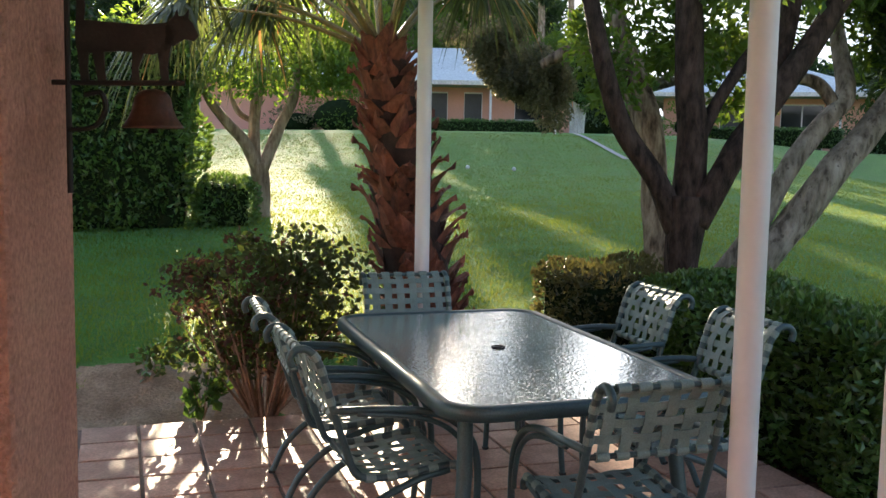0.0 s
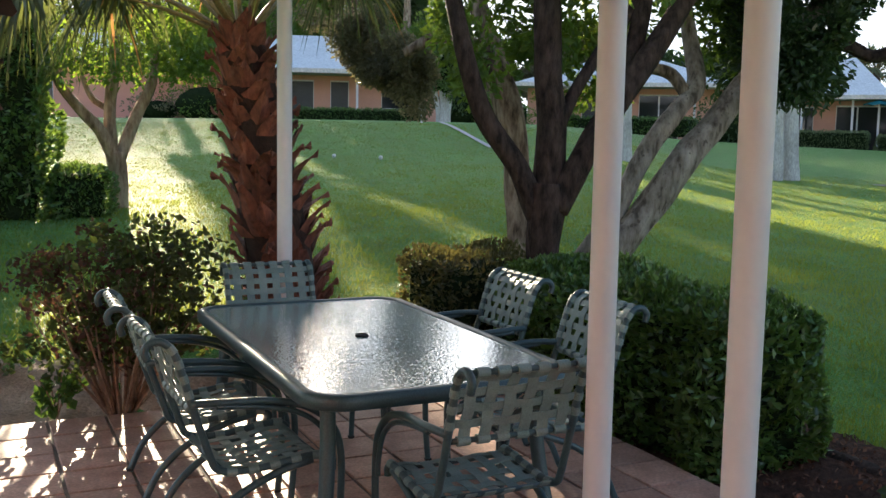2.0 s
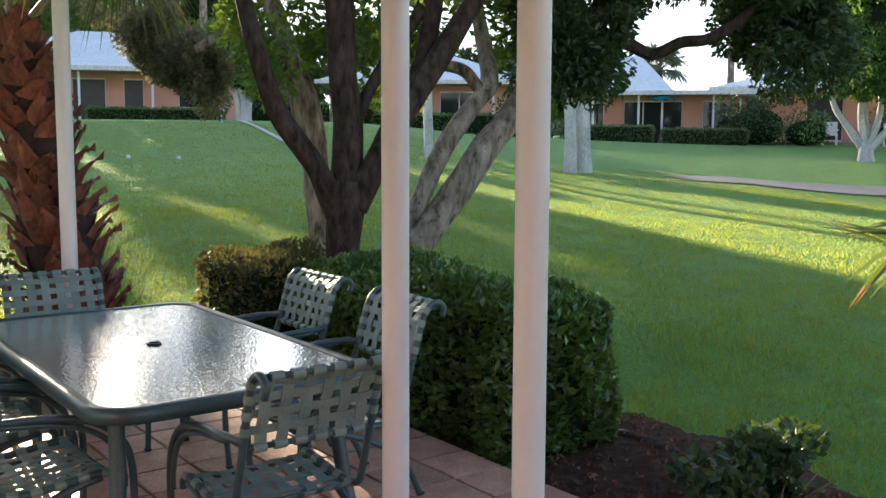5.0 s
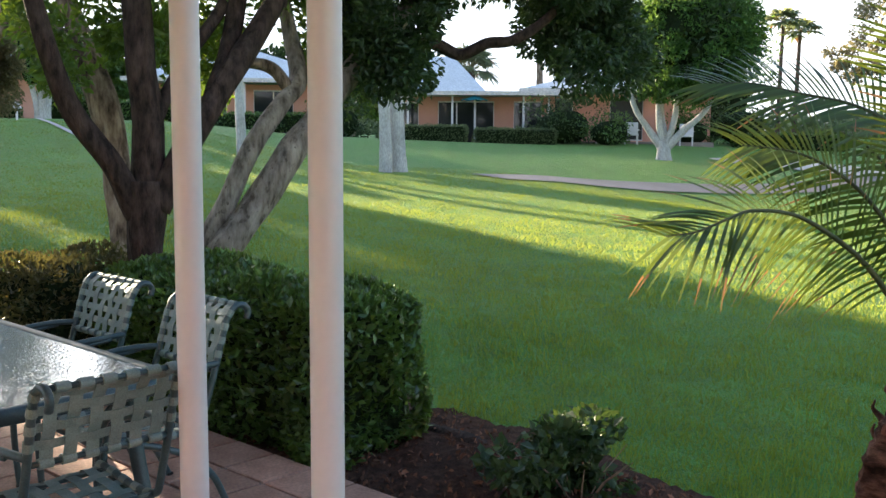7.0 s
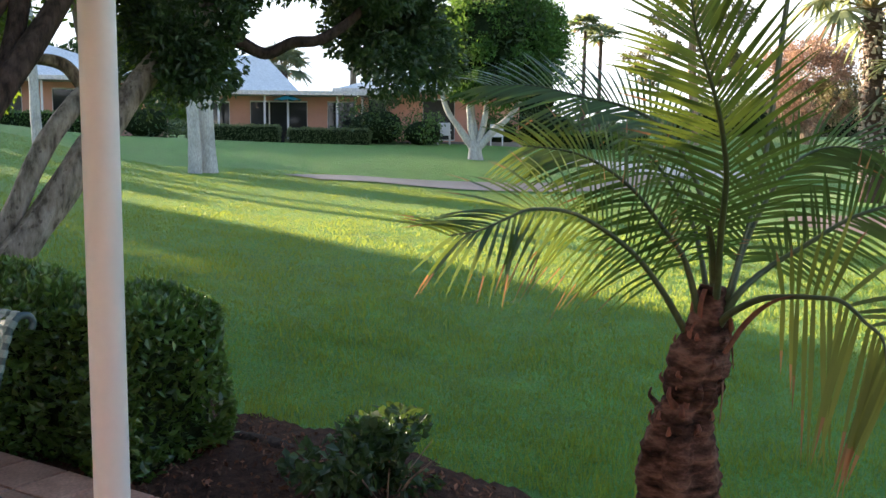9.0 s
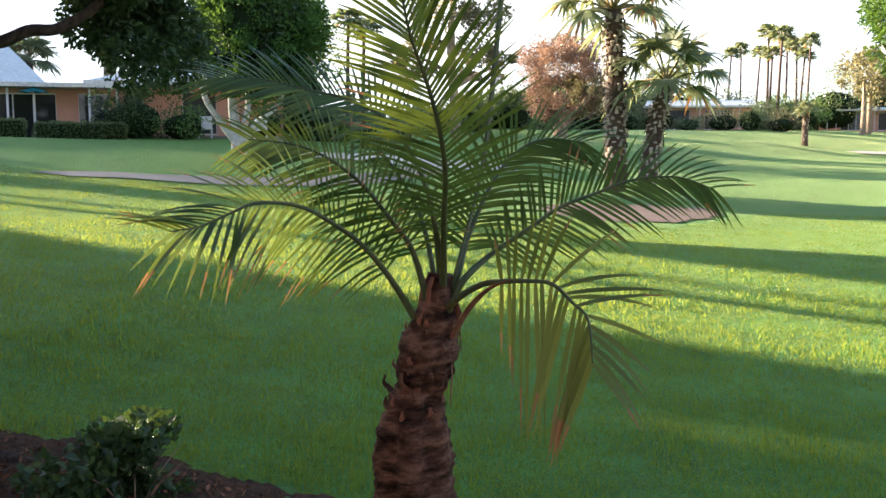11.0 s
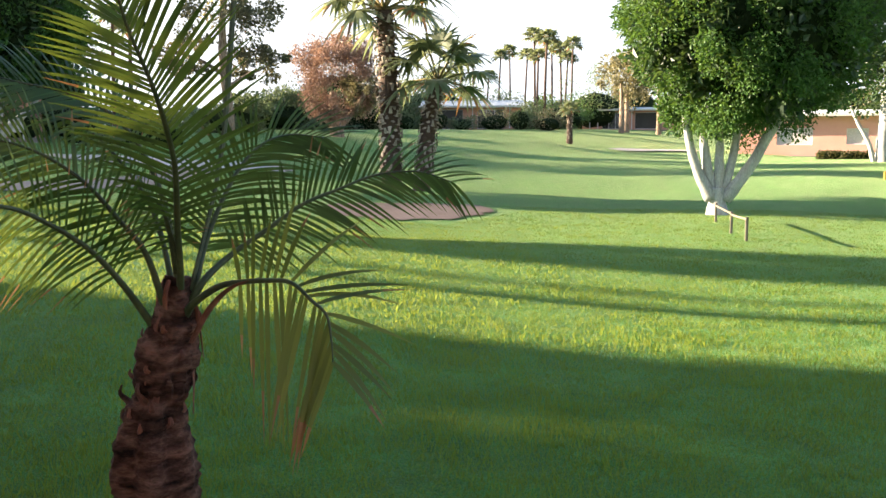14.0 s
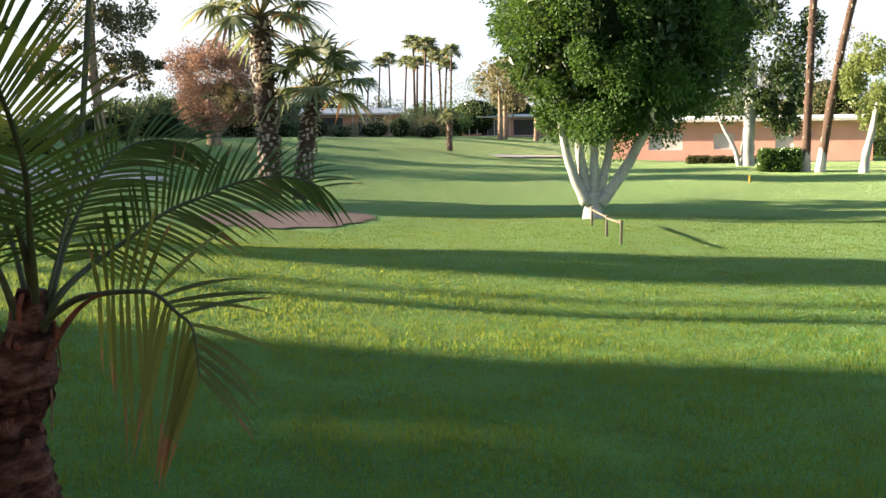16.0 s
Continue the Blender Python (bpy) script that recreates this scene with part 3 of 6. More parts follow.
def patio_chair(m):
    t = thing("patio_chair", "grey-green metal patio chair with woven vinyl straps", "chair", "chairs round the table", m=m)
    V = lambda pts, x: [Vector((x, y, z)) for y, z in pts]  # noqa: E731
    back = smooth_line([Vector((0, y, z)) for y, z in BACK], 5)
    seat = smooth_line([Vector((0, y, z)) for y, z in SEAT], 5)
    for sx in (-1, 1):
        part("side_frame", tube(bmesh.new(), smooth_line(V(BACK + SEAT[1:], sx * HALF), 5), 0.0155, 10), M["metal_green"], t, smooth=True)
        arm = [(-0.292, 0.665), (-0.16, 0.668), (0.02, 0.655), (0.17, 0.615), (0.272, 0.53), (0.312, 0.41), (0.312, 0.20), (0.295, 0.0)]
        line = smooth_line([Vector((sx * (HALF + 0.034 - 0.03 * (i == 0)), y, z)) for i, (y, z) in enumerate(arm)], 6)
        part("arm", tube(bmesh.new(), line, 0.0155, 10), M["metal_green"], t, smooth=True)
        arm2 = [(-0.20, 0.655), (0.0, 0.632), (0.14, 0.592), (0.235, 0.515), (0.278, 0.40), (0.28, 0.34)]
        line = smooth_line([Vector((sx * (HALF + 0.036), y, z)) for y, z in arm2], 6)
        part("arm_brace", tube(bmesh.new(), line, 0.0115, 8), M["metal_green"], t, smooth=True)
        leg = [(0.20, 0.385), (0.06, 0.352), (-0.12, 0.27), (-0.25, 0.15), (-0.325, 0.0)]
        line = smooth_line([Vector((sx * (HALF + 0.006), y, z)) for y, z in leg], 6)
        part("rear_leg", tube(bmesh.new(), line, 0.016, 10), M["metal_green"], t, smooth=True)
        for y in (0.295, -0.325):
            part("foot", boxed((0.032, 0.032, 0.014), (sx * (HALF + (0.034 if y > 0 else 0.006)), y, 0.008), 0, 0.004), M["iron"], t, "black foot cap")
    for y, z in ((-0.418, 0.913), (-0.279, 0.635), (-0.17, 0.385), (0.262, 0.365)):
        part("cross_bar", tube(bmesh.new(), [Vector((-HALF, y, z)), Vector((0, y - 0.008, z)), Vector((HALF, y, z))], 0.0115, 8), M["metal_green"], t, smooth=True)
    xs = [-0.198, -0.119, -0.040, 0.040, 0.119, 0.198]
    cs = [0.262, 0.362, 0.462, 0.562]
    for i, s in enumerate(cs):
        part("strap", strap_across(back, s, HALF, 0.034, 1 if i % 2 else -1, xs, 0.0), M["strap"], t)
    for i, x in enumerate(xs):
        part("strap", strap_along(back, x, 0.150, 0.672, 0.046, 1 if i % 2 else -1, cs), M["strap"], t)
    ss = [0.20, 0.36, 0.52, 0.68, 0.84]
    for i, s in enumerate(ss):
        part("strap", strap_across(seat, s, HALF, 0.042, 1 if i % 2 else -1, xs, 0.0), M["strap"], t)
    for i, x in enumerate(xs):
        part("strap", strap_along(seat, x, 0.06, 0.97, 0.046, 1 if i % 2 else -1, ss), M["strap"], t)
    # the straps' ends go round the bars
    for y, z in ((-0.418, 0.913), (-0.279, 0.635)):
        for x in xs:
            part("strap_end", tube(bmesh.new(), [Vector((x - 0.024, y - 0.004, z)), Vector((x + 0.024, y - 0.004, z))], 0.0185, 10), M["strap"], t, smooth=True).data.set_sharp_from_angle(angle=0.9)
    return t


def chair_at(u, v, facing):
    """The pose of a chair whose back's top stands at (u, v) on the patio; facing: degrees from v."""
    p = uv(u, v)
    a = radians(20 + facing)
    fwd = Vector((-math.sin(a), math.cos(a), 0))
    o = p + fwd * 0.40
    return pose(o.x, o.y, 0.0, 0, 0, 20 + facing)


chair = patio_chair(chair_at(1.985, 2.93, 0))
for u, v, f in ((1.855, 5.86, 180), (0.84, 4.80, -92), (0.86, 4.02, -88), (3.08, 4.93, 90), (3.05, 4.02, 88)):
    copy_thing(chair, chair_at(u, v, f))

# ---- hedges, bushes, trees ----
def leafy_box(name, label, cat, size, at, turn, count, leaf, mat, core=0.10, uneven=0.05, seed=0, group="", parent=None, aspect=0.5, kind=""):
    """A clipped hedge: leaves thick on its skin round a core coloured dark as inner shade."""
    g = np.random.default_rng(seed)
    sx, sy, sz = size
    area = np.array([sy * sz, sy * sz, sx * sz, sx * sz, sx * sy])
    side = g.choice(5, count, p=area / area.sum())
    p = g.random((count, 3)) - 0.5
    nrm = np.zeros((count, 3))
    for k, (ax, s) in enumerate(((0, 1), (0, -1), (1, 1), (1, -1), (2, 1))):
        q = side == k
        p[q, ax] = 0.5 * s
        nrm[q, ax] = s
    p *= np.array(size)
    wave = np.array([noise.noise(Vector((a * 2.3 + seed, b * 2.3, c * 2.3))) for a, b, c in p])
    # round the corners a little
    for a, b in ((0, 2), (1, 2), (0, 1)):
        ea, eb = np.abs(p[:, a]) - size[a] / 2 + 0.12, np.abs(p[:, b]) - size[b] / 2 + 0.12
        over = np.clip(np.minimum(ea, eb), 0, None) * 0.45
        p[:, a] -= np.sign(p[:, a]) * over
        if b != 2:
            p[:, b] -= np.sign(p[:, b]) * over
        else:
            p[:, 2] -= np.where(p[:, 2] > 0, over, 0)
    p += nrm * (uneven * wave * 1.6 - 0.10 * g.random(count) ** 1.5 + 0.01)[:, None]
    p[:, 2] += sz / 2
    me = leaf_cloud("leaves", p, leaf, mat, aspect, nrm + np.array([0, 0, 0.5]))
    t = thing(name, label, cat, group, kind, Matrix.Translation(at) @ Matrix.Rotation(turn, 4, "Z"))
    part("leaves", me, None, t)
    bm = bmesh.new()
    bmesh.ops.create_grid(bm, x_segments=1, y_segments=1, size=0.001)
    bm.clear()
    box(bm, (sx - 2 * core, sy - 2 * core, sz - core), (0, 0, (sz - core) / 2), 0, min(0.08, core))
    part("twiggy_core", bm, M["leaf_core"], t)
    return t


def tree(name, label, cat, base, limbs, crowns, bark, group="", sides=10, cores=()):
    """limbs: (points, radii), the first is the trunk; crowns: (centre, radii, leaves, size, material, seed, options)."""
    t = thing(name, label, cat, group, m=Matrix.Translation(base))
    o = Vector(base)
    for i, (pts, r, *own) in enumerate(limbs):
        pts = [Vector(q) - o for q in pts]
        part("trunk" if i == 0 else "limb", limb(pts, r, sides if i == 0 else 12, 8, 0.2), own[0] if own else bark, t, smooth=True)
    for c, r, n, s, mat, seed, opt in crowns:
        p, way = clump_points(n, Vector(c) - o, r, seed=seed, **opt)
        part("crown", leaf_cloud("crown", p, s, mat, 0.5, way), None, t)
    # solid cores in near-black colour stand for the crown's inner shade
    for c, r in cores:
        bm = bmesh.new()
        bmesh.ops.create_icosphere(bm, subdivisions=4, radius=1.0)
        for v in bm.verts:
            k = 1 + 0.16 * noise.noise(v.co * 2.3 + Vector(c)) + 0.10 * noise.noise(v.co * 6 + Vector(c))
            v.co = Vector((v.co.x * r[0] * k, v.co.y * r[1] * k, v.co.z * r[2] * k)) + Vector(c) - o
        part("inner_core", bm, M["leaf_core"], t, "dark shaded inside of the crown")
    return t


def on_patch(u0, u1, v0, v1, n, g):
    a = g.random((n, 2)) * np.array([u1 - u0, v1 - v0]) + np.array([u0, v0])
    return a


# The clipped hedge along the patio's edge; its front face stands on the patio's rim.
leafy_box("clipped_hedge", "waist-high clipped green hedge along the patio edge", "hedge", (0.80, 2.5, 0.93), uv(EDGE_U + 0.44, 5.05 - 0.02, -0.07), TURN, 17000, 0.058, M["leaf_hedge"], 0.11, 0.075, 3, aspect=0.58)
leafy_box("red_tipped_hedge", "clipped hedge with reddish young leaves by the tree", "hedge", (0.95, 0.9, 0.92), uv(EDGE_U + 0.10, 6.72, -0.07), TURN, 6200, 0.046, M["leaf_red"], 0.10, 0.08, 5)

leafy_box("ivy_wall", "tall leafy vine-covered hedge beside the lawn", "hedge", (2.6, 1.0, 2.38), on_ground(-4.5, 11.9, -0.05), radians(14), 14000, 0.09, M["leaf_hedge"], 0.16, 0.18, 8)
leafy_box("box_hedge", "low clipped box hedge at the foot of the vine wall", "hedge", (0.75, 0.8, 0.62), on_ground(-2.95, 12.3, -0.05), radians(14), 2600, 0.06, M["leaf_hedge"], 0.10, 0.05, 9)

# ---- houses and far trees ----
def house(name, label, x, y, width, depth, eave, rise, openings, wall="stucco_far", overhang=1.6, posts=(), hip=True, floor=0.0, roofmat="roof", span=None):
    """A low house that faces the patio. openings: (x0, x1, z0, z1, kind) on its front; posts: porch posts' x."""
    yaw = math.atan2(y, x) - math.pi / 2
    z = float(ground_z(x, y)) + floor
    t = thing(name, label, "house", m=Matrix.Translation((x, y, z)) @ Matrix.Rotation(yaw, 4, "Z"))
    cuts = sorted(openings)
    prev = -width / 2
    for x0, x1, z0, z1, kind in cuts + [(width / 2, width / 2, 0, 0, "")]:
        if x0 - prev > 0.02:
            part("wall", boxed((x0 - prev, 0.25, eave), ((x0 + prev) / 2, 0.125, eave / 2)), M[wall], t)
        if kind:
            if z1 < eave - 0.02:
                part("lintel", boxed((x1 - x0, 0.25, eave - z1), ((x0 + x1) / 2, 0.125, (eave + z1) / 2)), M[wall], t)
            if z0 > 0.02:
                part("wall", boxed((x1 - x0, 0.25, z0), ((x0 + x1) / 2, 0.125, z0 / 2)), M[wall], t)
            w = part("window" if kind != "screen" else "screen_door", boxed((x1 - x0, 0.02, z1 - z0), ((x0 + x1) / 2, 0.16, (z0 + z1) / 2)), M["screen"] if kind == "screen" else (M["fascia"] if kind == "shutter" else M["pane"]), t)
            n = max(1, round((x1 - x0) / 0.95)) if kind == "glass" else 1
            for k in range(n + 1):
                fx = x0 + (x1 - x0) * k / n
                part("frame", boxed((0.06, 0.08, z1 - z0), (fx, 0.11, (z0 + z1) / 2)), M["white_paint"], w)
            for fz in (z0, z1):
                part("frame", boxed((x1 - x0, 0.08, 0.06), ((x0 + x1) / 2, 0.112, fz + (0.03 if fz == z0 else -0.03))), M["white_paint"], w)
        prev = x1
    for sx in (-1, 1):
        part("wall", boxed((0.25, depth - 0.26, eave), (sx * (width / 2 - 0.125), 0.255 + (depth - 0.26) / 2, eave / 2)), M[wall], t)
    part("wall", boxed((width - 0.5, 0.25, eave), (0, depth, eave / 2)), M[wall], t)
    part("porch_slab", boxed((width, overhang + 0.6, 0.3), (0, -overhang / 2 - 0.3, -0.14)), M["path"], t)
    part("roof_edge", boxed((width + 1.0, depth + overhang + 0.6, 0.18), (0, (depth - overhang) / 2, eave + 0.092)), M["fascia"], t, "cream painted roof edge")
    bm = bmesh.new()
    w2, y0, y1 = width / 2 + 0.4, -overhang + 0.1, depth + 0.3
    ins = min((y1 - y0) / 2, w2 * 0.95) if hip else 0.05
    lo = [bm.verts.new(q) for q in ((-w2, y0, eave + 0.185), (w2, y0, eave + 0.185), (w2, y1, eave + 0.185), (-w2, y1, eave + 0.185))]
    ym = (y0 + y1) / 2
    if span:
        lo[0].co.x = lo[3].co.x = span[0]
        lo[1].co.x = lo[2].co.x = span[1]
    xa, xb = (span[0] + 1.6, span[1] - 1.6) if span else (-w2 + ins, w2 - ins)
    hi = [bm.verts.new(q) for q in ((xa, ym - 0.3, eave + rise), (xb, ym - 0.3, eave + rise), (xb, ym + 0.3, eave + rise), (xa, ym + 0.3, eave + rise))]
    for k in range(4):
        bm.faces.new((lo[k], lo[(k + 1) % 4], hi[(k + 1) % 4], hi[k]))
    bm.faces.new(hi)
    bm.faces.new(lo[::-1])
    part("roof", bm, M[roofmat], t, "pale hipped roof")
    for px in posts:
        part("porch_post", boxed((0.09, 0.09, eave), (px, -overhang + 0.25, eave / 2)), M["white_paint"], t)
    return t


def far_hedge(x0, y0, x1, y1, height, n, name="garden_hedge", deep=0.7, label="low clipped hedge in front of a house", leaf=0.13, mat="leaf_hedge", seed=11):
    c = Vector(((x0 + x1) / 2, (y0 + y1) / 2))
    length = math.hypot(x1 - x0, y1 - y0)
    return leafy_box(name, label, "hedge", (length, deep, height), on_ground(c.x, c.y, -0.08), math.atan2(y1 - y0, x1 - x0), n, leaf, M[mat], 0.08, 0.05, seed, "garden hedges")


house("house_with_porch", "salmon stucco house with white roof and glazed porch", 22.6, 41.4, 7.6, 9, 2.45, 2.1, [(-3.3, -2.5, 0.1, 2.2, "glass"), (-1.6, 1.0, 0.05, 2.25, "glass"), (1.9, 3.2, 0.05, 2.25, "glass")], posts=(-2.9, -0.9, 2.3), floor=-0.35, span=(-4.2, 0.6))
house("house_behind_tree", "salmon stucco house with dark screened doors", -1.4, 44.0, 12.0, 9, 2.3, 2.0, [(-1.2, 0.1, 0.05, 2.1, "screen"), (0.8, 1.6, 0.05, 2.1, "screen"), (3.0, 4.2, 0.9, 2.0, "glass")], posts=(-0.9, 1.9), floor=-0.2)
house("pink_house", "pink stucco house with a plain side wall", -11.0, 48.0, 13.0, 9, 2.75, 1.8, [(-3.5, -2.2, 0.9, 2.0, "glass")], "stucco_pink", posts=(4.5,))
house("house_between_trunks", "salmon stucco house with pale roof behind trunks", 12.8, 45.5, 9.0, 8, 2.45, 1.9, [(-2.0, -0.6, 0.05, 2.2, "screen"), (0.6, 2.4, 0.05, 2.2, "glass")], posts=(-2.5, 0.2, 3.0), floor=-0.3)
house("house_with_chairs", "pink stucco house with small white porch chairs", 28.5, 38.0, 8.0, 8, 2.2, 1.5, [(-3.4, -2.2, 0.05, 2.0, "glass"), (-0.5, 1.0, 0.05, 2.0, "screen")], "stucco_pink", posts=(-3.2,))
house("long_pink_house", "long flat-roofed pink house with shuttered windows", 75.0, 11.2, 18.0, 9, 2.75, 0.5, [(-6.2, -3.8, 0.75, 1.95, "shutter"), (-1.6, -0.2, 0.8, 1.9, "shutter"), (2.6, 3.8, 0.8, 1.9, "shutter")], "stucco_pink", overhang=0.5, hip=False)
house("distant_house", "distant low white and pink house", 122.0, 47.0, 12.0, 8, 2.4, 0.5, [(-3.5, -1.0, 0.1, 2.2, "glass"), (0.6, 3.5, 0.1, 2.2, "screen")], overhang=1.2, posts=(-5, -4, 0.2), hip=False)
house("white_roofed_house", "distant low house with a white roof by the palms", 95.2, 45.4, 10.0, 7, 2.3, 0.8, [(-3.4, -1.0, 0.1, 2.1, "screen"), (0.5, 3.2, 0.1, 2.1, "glass")], overhang=1.0, posts=(-3.8, 0.0, 3.8), hip=False)
far_hedge(-1.9, 40.2, 3.2, 40.0, 0.75, 4600, leaf=0.08)
far_hedge(16.9, 39.2, 20.3, 37.5, 0.76, 3600, leaf=0.08, mat="leaf_far")
far_hedge(20.5, 37.4, 23.6, 35.8, 0.74, 3600, leaf=0.08, mat="leaf_far")
far_hedge(9.0, 42.0, 14.5, 40.6, 0.8, 2000)

# ---- near trees ----
def crown(c, r, n, size, mat, seed, clumps=18, clump_r=0.42, hollow=0.35, lump=0.3, low=-1.0):
    return (c, r, n, size, M[mat], seed, dict(clumps=clumps, clump_r=clump_r, hollow=hollow, lump=lump, low=low))


tree("forked_tree", "dark-barked tree forking into three limbs behind the hedge", "tree", (1.64, 7.13, -0.02), [
    ([(1.65, 7.13, -0.05), (1.65, 7.13, 0.37), (1.63, 7.13, 0.81), (1.64, 7.13, 1.10), (1.65, 7.14, 1.38)], [0.155, 0.128, 0.113, 0.128, 0.147]),
    ([(1.59, 7.14, 1.15), (1.42, 7.12, 1.49), (1.18, 7.11, 1.84), (1.03, 7.08, 2.26), (0.92, 7.09, 2.72), (0.80, 7.0, 3.15), (0.63, 6.91, 3.64)], [0.0924, 0.0798, 0.0714, 0.0655, 0.0588, 0.0504, 0.0336]),
    ([(1.66, 7.18, 1.25), (1.67, 7.18, 1.77), (1.64, 7.18, 2.16), (1.62, 7.19, 2.55), (1.58, 7.19, 3.05), (1.49, 7.21, 3.88)], [0.126, 0.105, 0.101, 0.0966, 0.084, 0.0504]),
    ([(1.69, 7.12, 1.20), (1.92, 7.12, 1.62), (2.11, 7.17, 1.91), (2.34, 7.21, 2.25), (2.65, 7.33, 2.70), (2.98, 7.42, 3.26), (3.26, 7.42, 3.8)], [0.109, 0.0924, 0.084, 0.084, 0.0756, 0.0588, 0.042]),
    ([(1.71, 7.17, 1.77), (1.85, 7.24, 2.05), (2.01, 7.3, 2.29), (2.27, 7.44, 2.63), (2.46, 7.49, 3.11)], [0.0504, 0.0462, 0.0462, 0.042, 0.0252]),
    ([(2.11, 7.17, 1.95), (2.30, 7.35, 2.35), (2.42, 7.5, 2.9), (2.5, 7.6, 3.5)], [0.063, 0.0714, 0.0672, 0.042]),
], [
    crown((2.7, 7.6, 4.2), (1.7, 1.7, 1.2), 15000, 0.095, "leaf_tree", 21, 26, 0.4),
    crown((1.28, 8.1, 2.55), (0.36, 0.5, 0.48), 1300, 0.085, "leaf_tree", 22, 9, 0.5),
    crown((1.95, 7.9, 2.65), (0.60, 0.5, 0.46), 1700, 0.085, "leaf_tree", 23, 9, 0.5),
    crown((2.15, 8.1, 2.15), (0.35, 0.4, 0.3), 520, 0.085, "leaf_tree", 24, 6, 0.5),
], M["bark_dark"], sides=14)

tree("leaning_grey_tree", "old grey-barked tree with leaning trunks and dark foliage", "tree", (2.3, 9.1, 0.2), [
    ([(2.38, 8.98, 0.1), (2.51, 8.98, 0.45), (2.66, 8.94, 0.71), (2.94, 8.97, 1.06), (3.27, 8.97, 1.53), (3.61, 9.06, 1.91), (4.04, 9.22, 2.4), (4.56, 9.32, 2.87), (4.99, 9.34, 3.44)], [0.184, 0.156, 0.138, 0.138, 0.133, 0.12, 0.11, 0.101, 0.0828]),
    ([(2.15, 9.13, 0.2), (2.31, 9.13, 0.49), (2.64, 9.05, 0.99), (2.92, 9.08, 1.56), (3.25, 9.19, 1.98), (3.47, 9.32, 2.23), (3.45, 9.54, 2.73), (3.34, 9.58, 3.38)], [0.11, 0.101, 0.092, 0.092, 0.092, 0.0828, 0.0736, 0.0552]),
    ([(3.36, 9.25, 2.12), (3.2, 9.3, 2.32), (2.95, 9.3, 2.36), (2.75, 9.35, 2.3)], [0.0644, 0.0552, 0.046, 0.0276], M["bark_rough"]),
    ([(1.86, 9.13, 0.15), (1.80, 9.13, 0.56), (1.77, 9.13, 1.07), (1.73, 9.14, 1.53), (1.67, 9.15, 1.93), (1.54, 9.17, 2.28), (1.37, 9.19, 2.5), (1.08, 9.42, 2.62), (0.75, 9.64, 2.48)], [0.138, 0.11, 0.106, 0.11, 0.129, 0.11, 0.0782, 0.0644, 0.046], M["bark_rough"]),
    ([(1.78, 9.09, 1.30), (1.69, 9.11, 1.93), (1.54, 9.23, 2.43), (1.38, 9.35, 2.94), (1.22, 9.47, 3.66)], [0.101, 0.11, 0.101, 0.0828, 0.0644], M["bark_rough"]),
    ([(4.04, 9.22, 2.4), (4.52, 9.23, 2.61), (4.86, 9.29, 2.63), (5.16, 9.25, 2.52), (5.4, 9.12, 2.63), (5.64, 8.98, 2.67), (5.97, 8.89, 2.89), (6.24, 8.83, 3.22)], [0.092, 0.069, 0.0644, 0.0598, 0.057, 0.0552, 0.0506, 0.0368], M["bark_dark"]),
], [
    crown((4.40, 9.15, 2.72), (0.55, 0.5, 0.62), 9000, 0.080, "leaf_dark", 31, 18, 0.5),
    crown((4.35, 9.9, 2.85), (0.68, 0.6, 0.75), 5000, 0.085, "leaf_dark", 39, 16, 0.5),
    crown((3.75, 9.7, 2.95), (0.5, 0.5, 0.5), 2000, 0.085, "leaf_tree", 37, 12, 0.5),
    crown((6.60, 9.15, 3.05), (0.70, 0.8, 0.72), 15000, 0.085, "leaf_dark", 32, 22, 0.45),
    crown((5.90, 9.1, 3.4), (0.8, 0.8, 0.55), 6000, 0.085, "leaf_dark", 33, 16, 0.45),
    # unseen upper canopy, added to shade the near lawn
    crown((4.6, 9.5, 4.1), (2.9, 1.7, 0.95), 6000, 0.11, "leaf_dark", 34, 30, 0.36),
    crown((0.86, 10.45, 2.26), (0.30, 0.4, 0.32), 7000, 0.045, "leaf_olive", 35, 16, 0.48),
    crown((0.02, 10.6, 2.92), (0.26, 0.3, 0.22), 900, 0.05, "leaf_olive", 40, 10, 0.5),
    crown((0.55, 10.45, 2.55), (0.40, 0.4, 0.40), 14000, 0.045, "leaf_dusk", 36, 14, 0.45),
    # unseen overhead crown, added to keep bright sky off the table top
    crown((-0.6, 9.6, 4.3), (1.1, 1.2, 0.9), 6000, 0.10, "leaf_dark", 38, 18, 0.4),
], M["bark_grey"], sides=14)

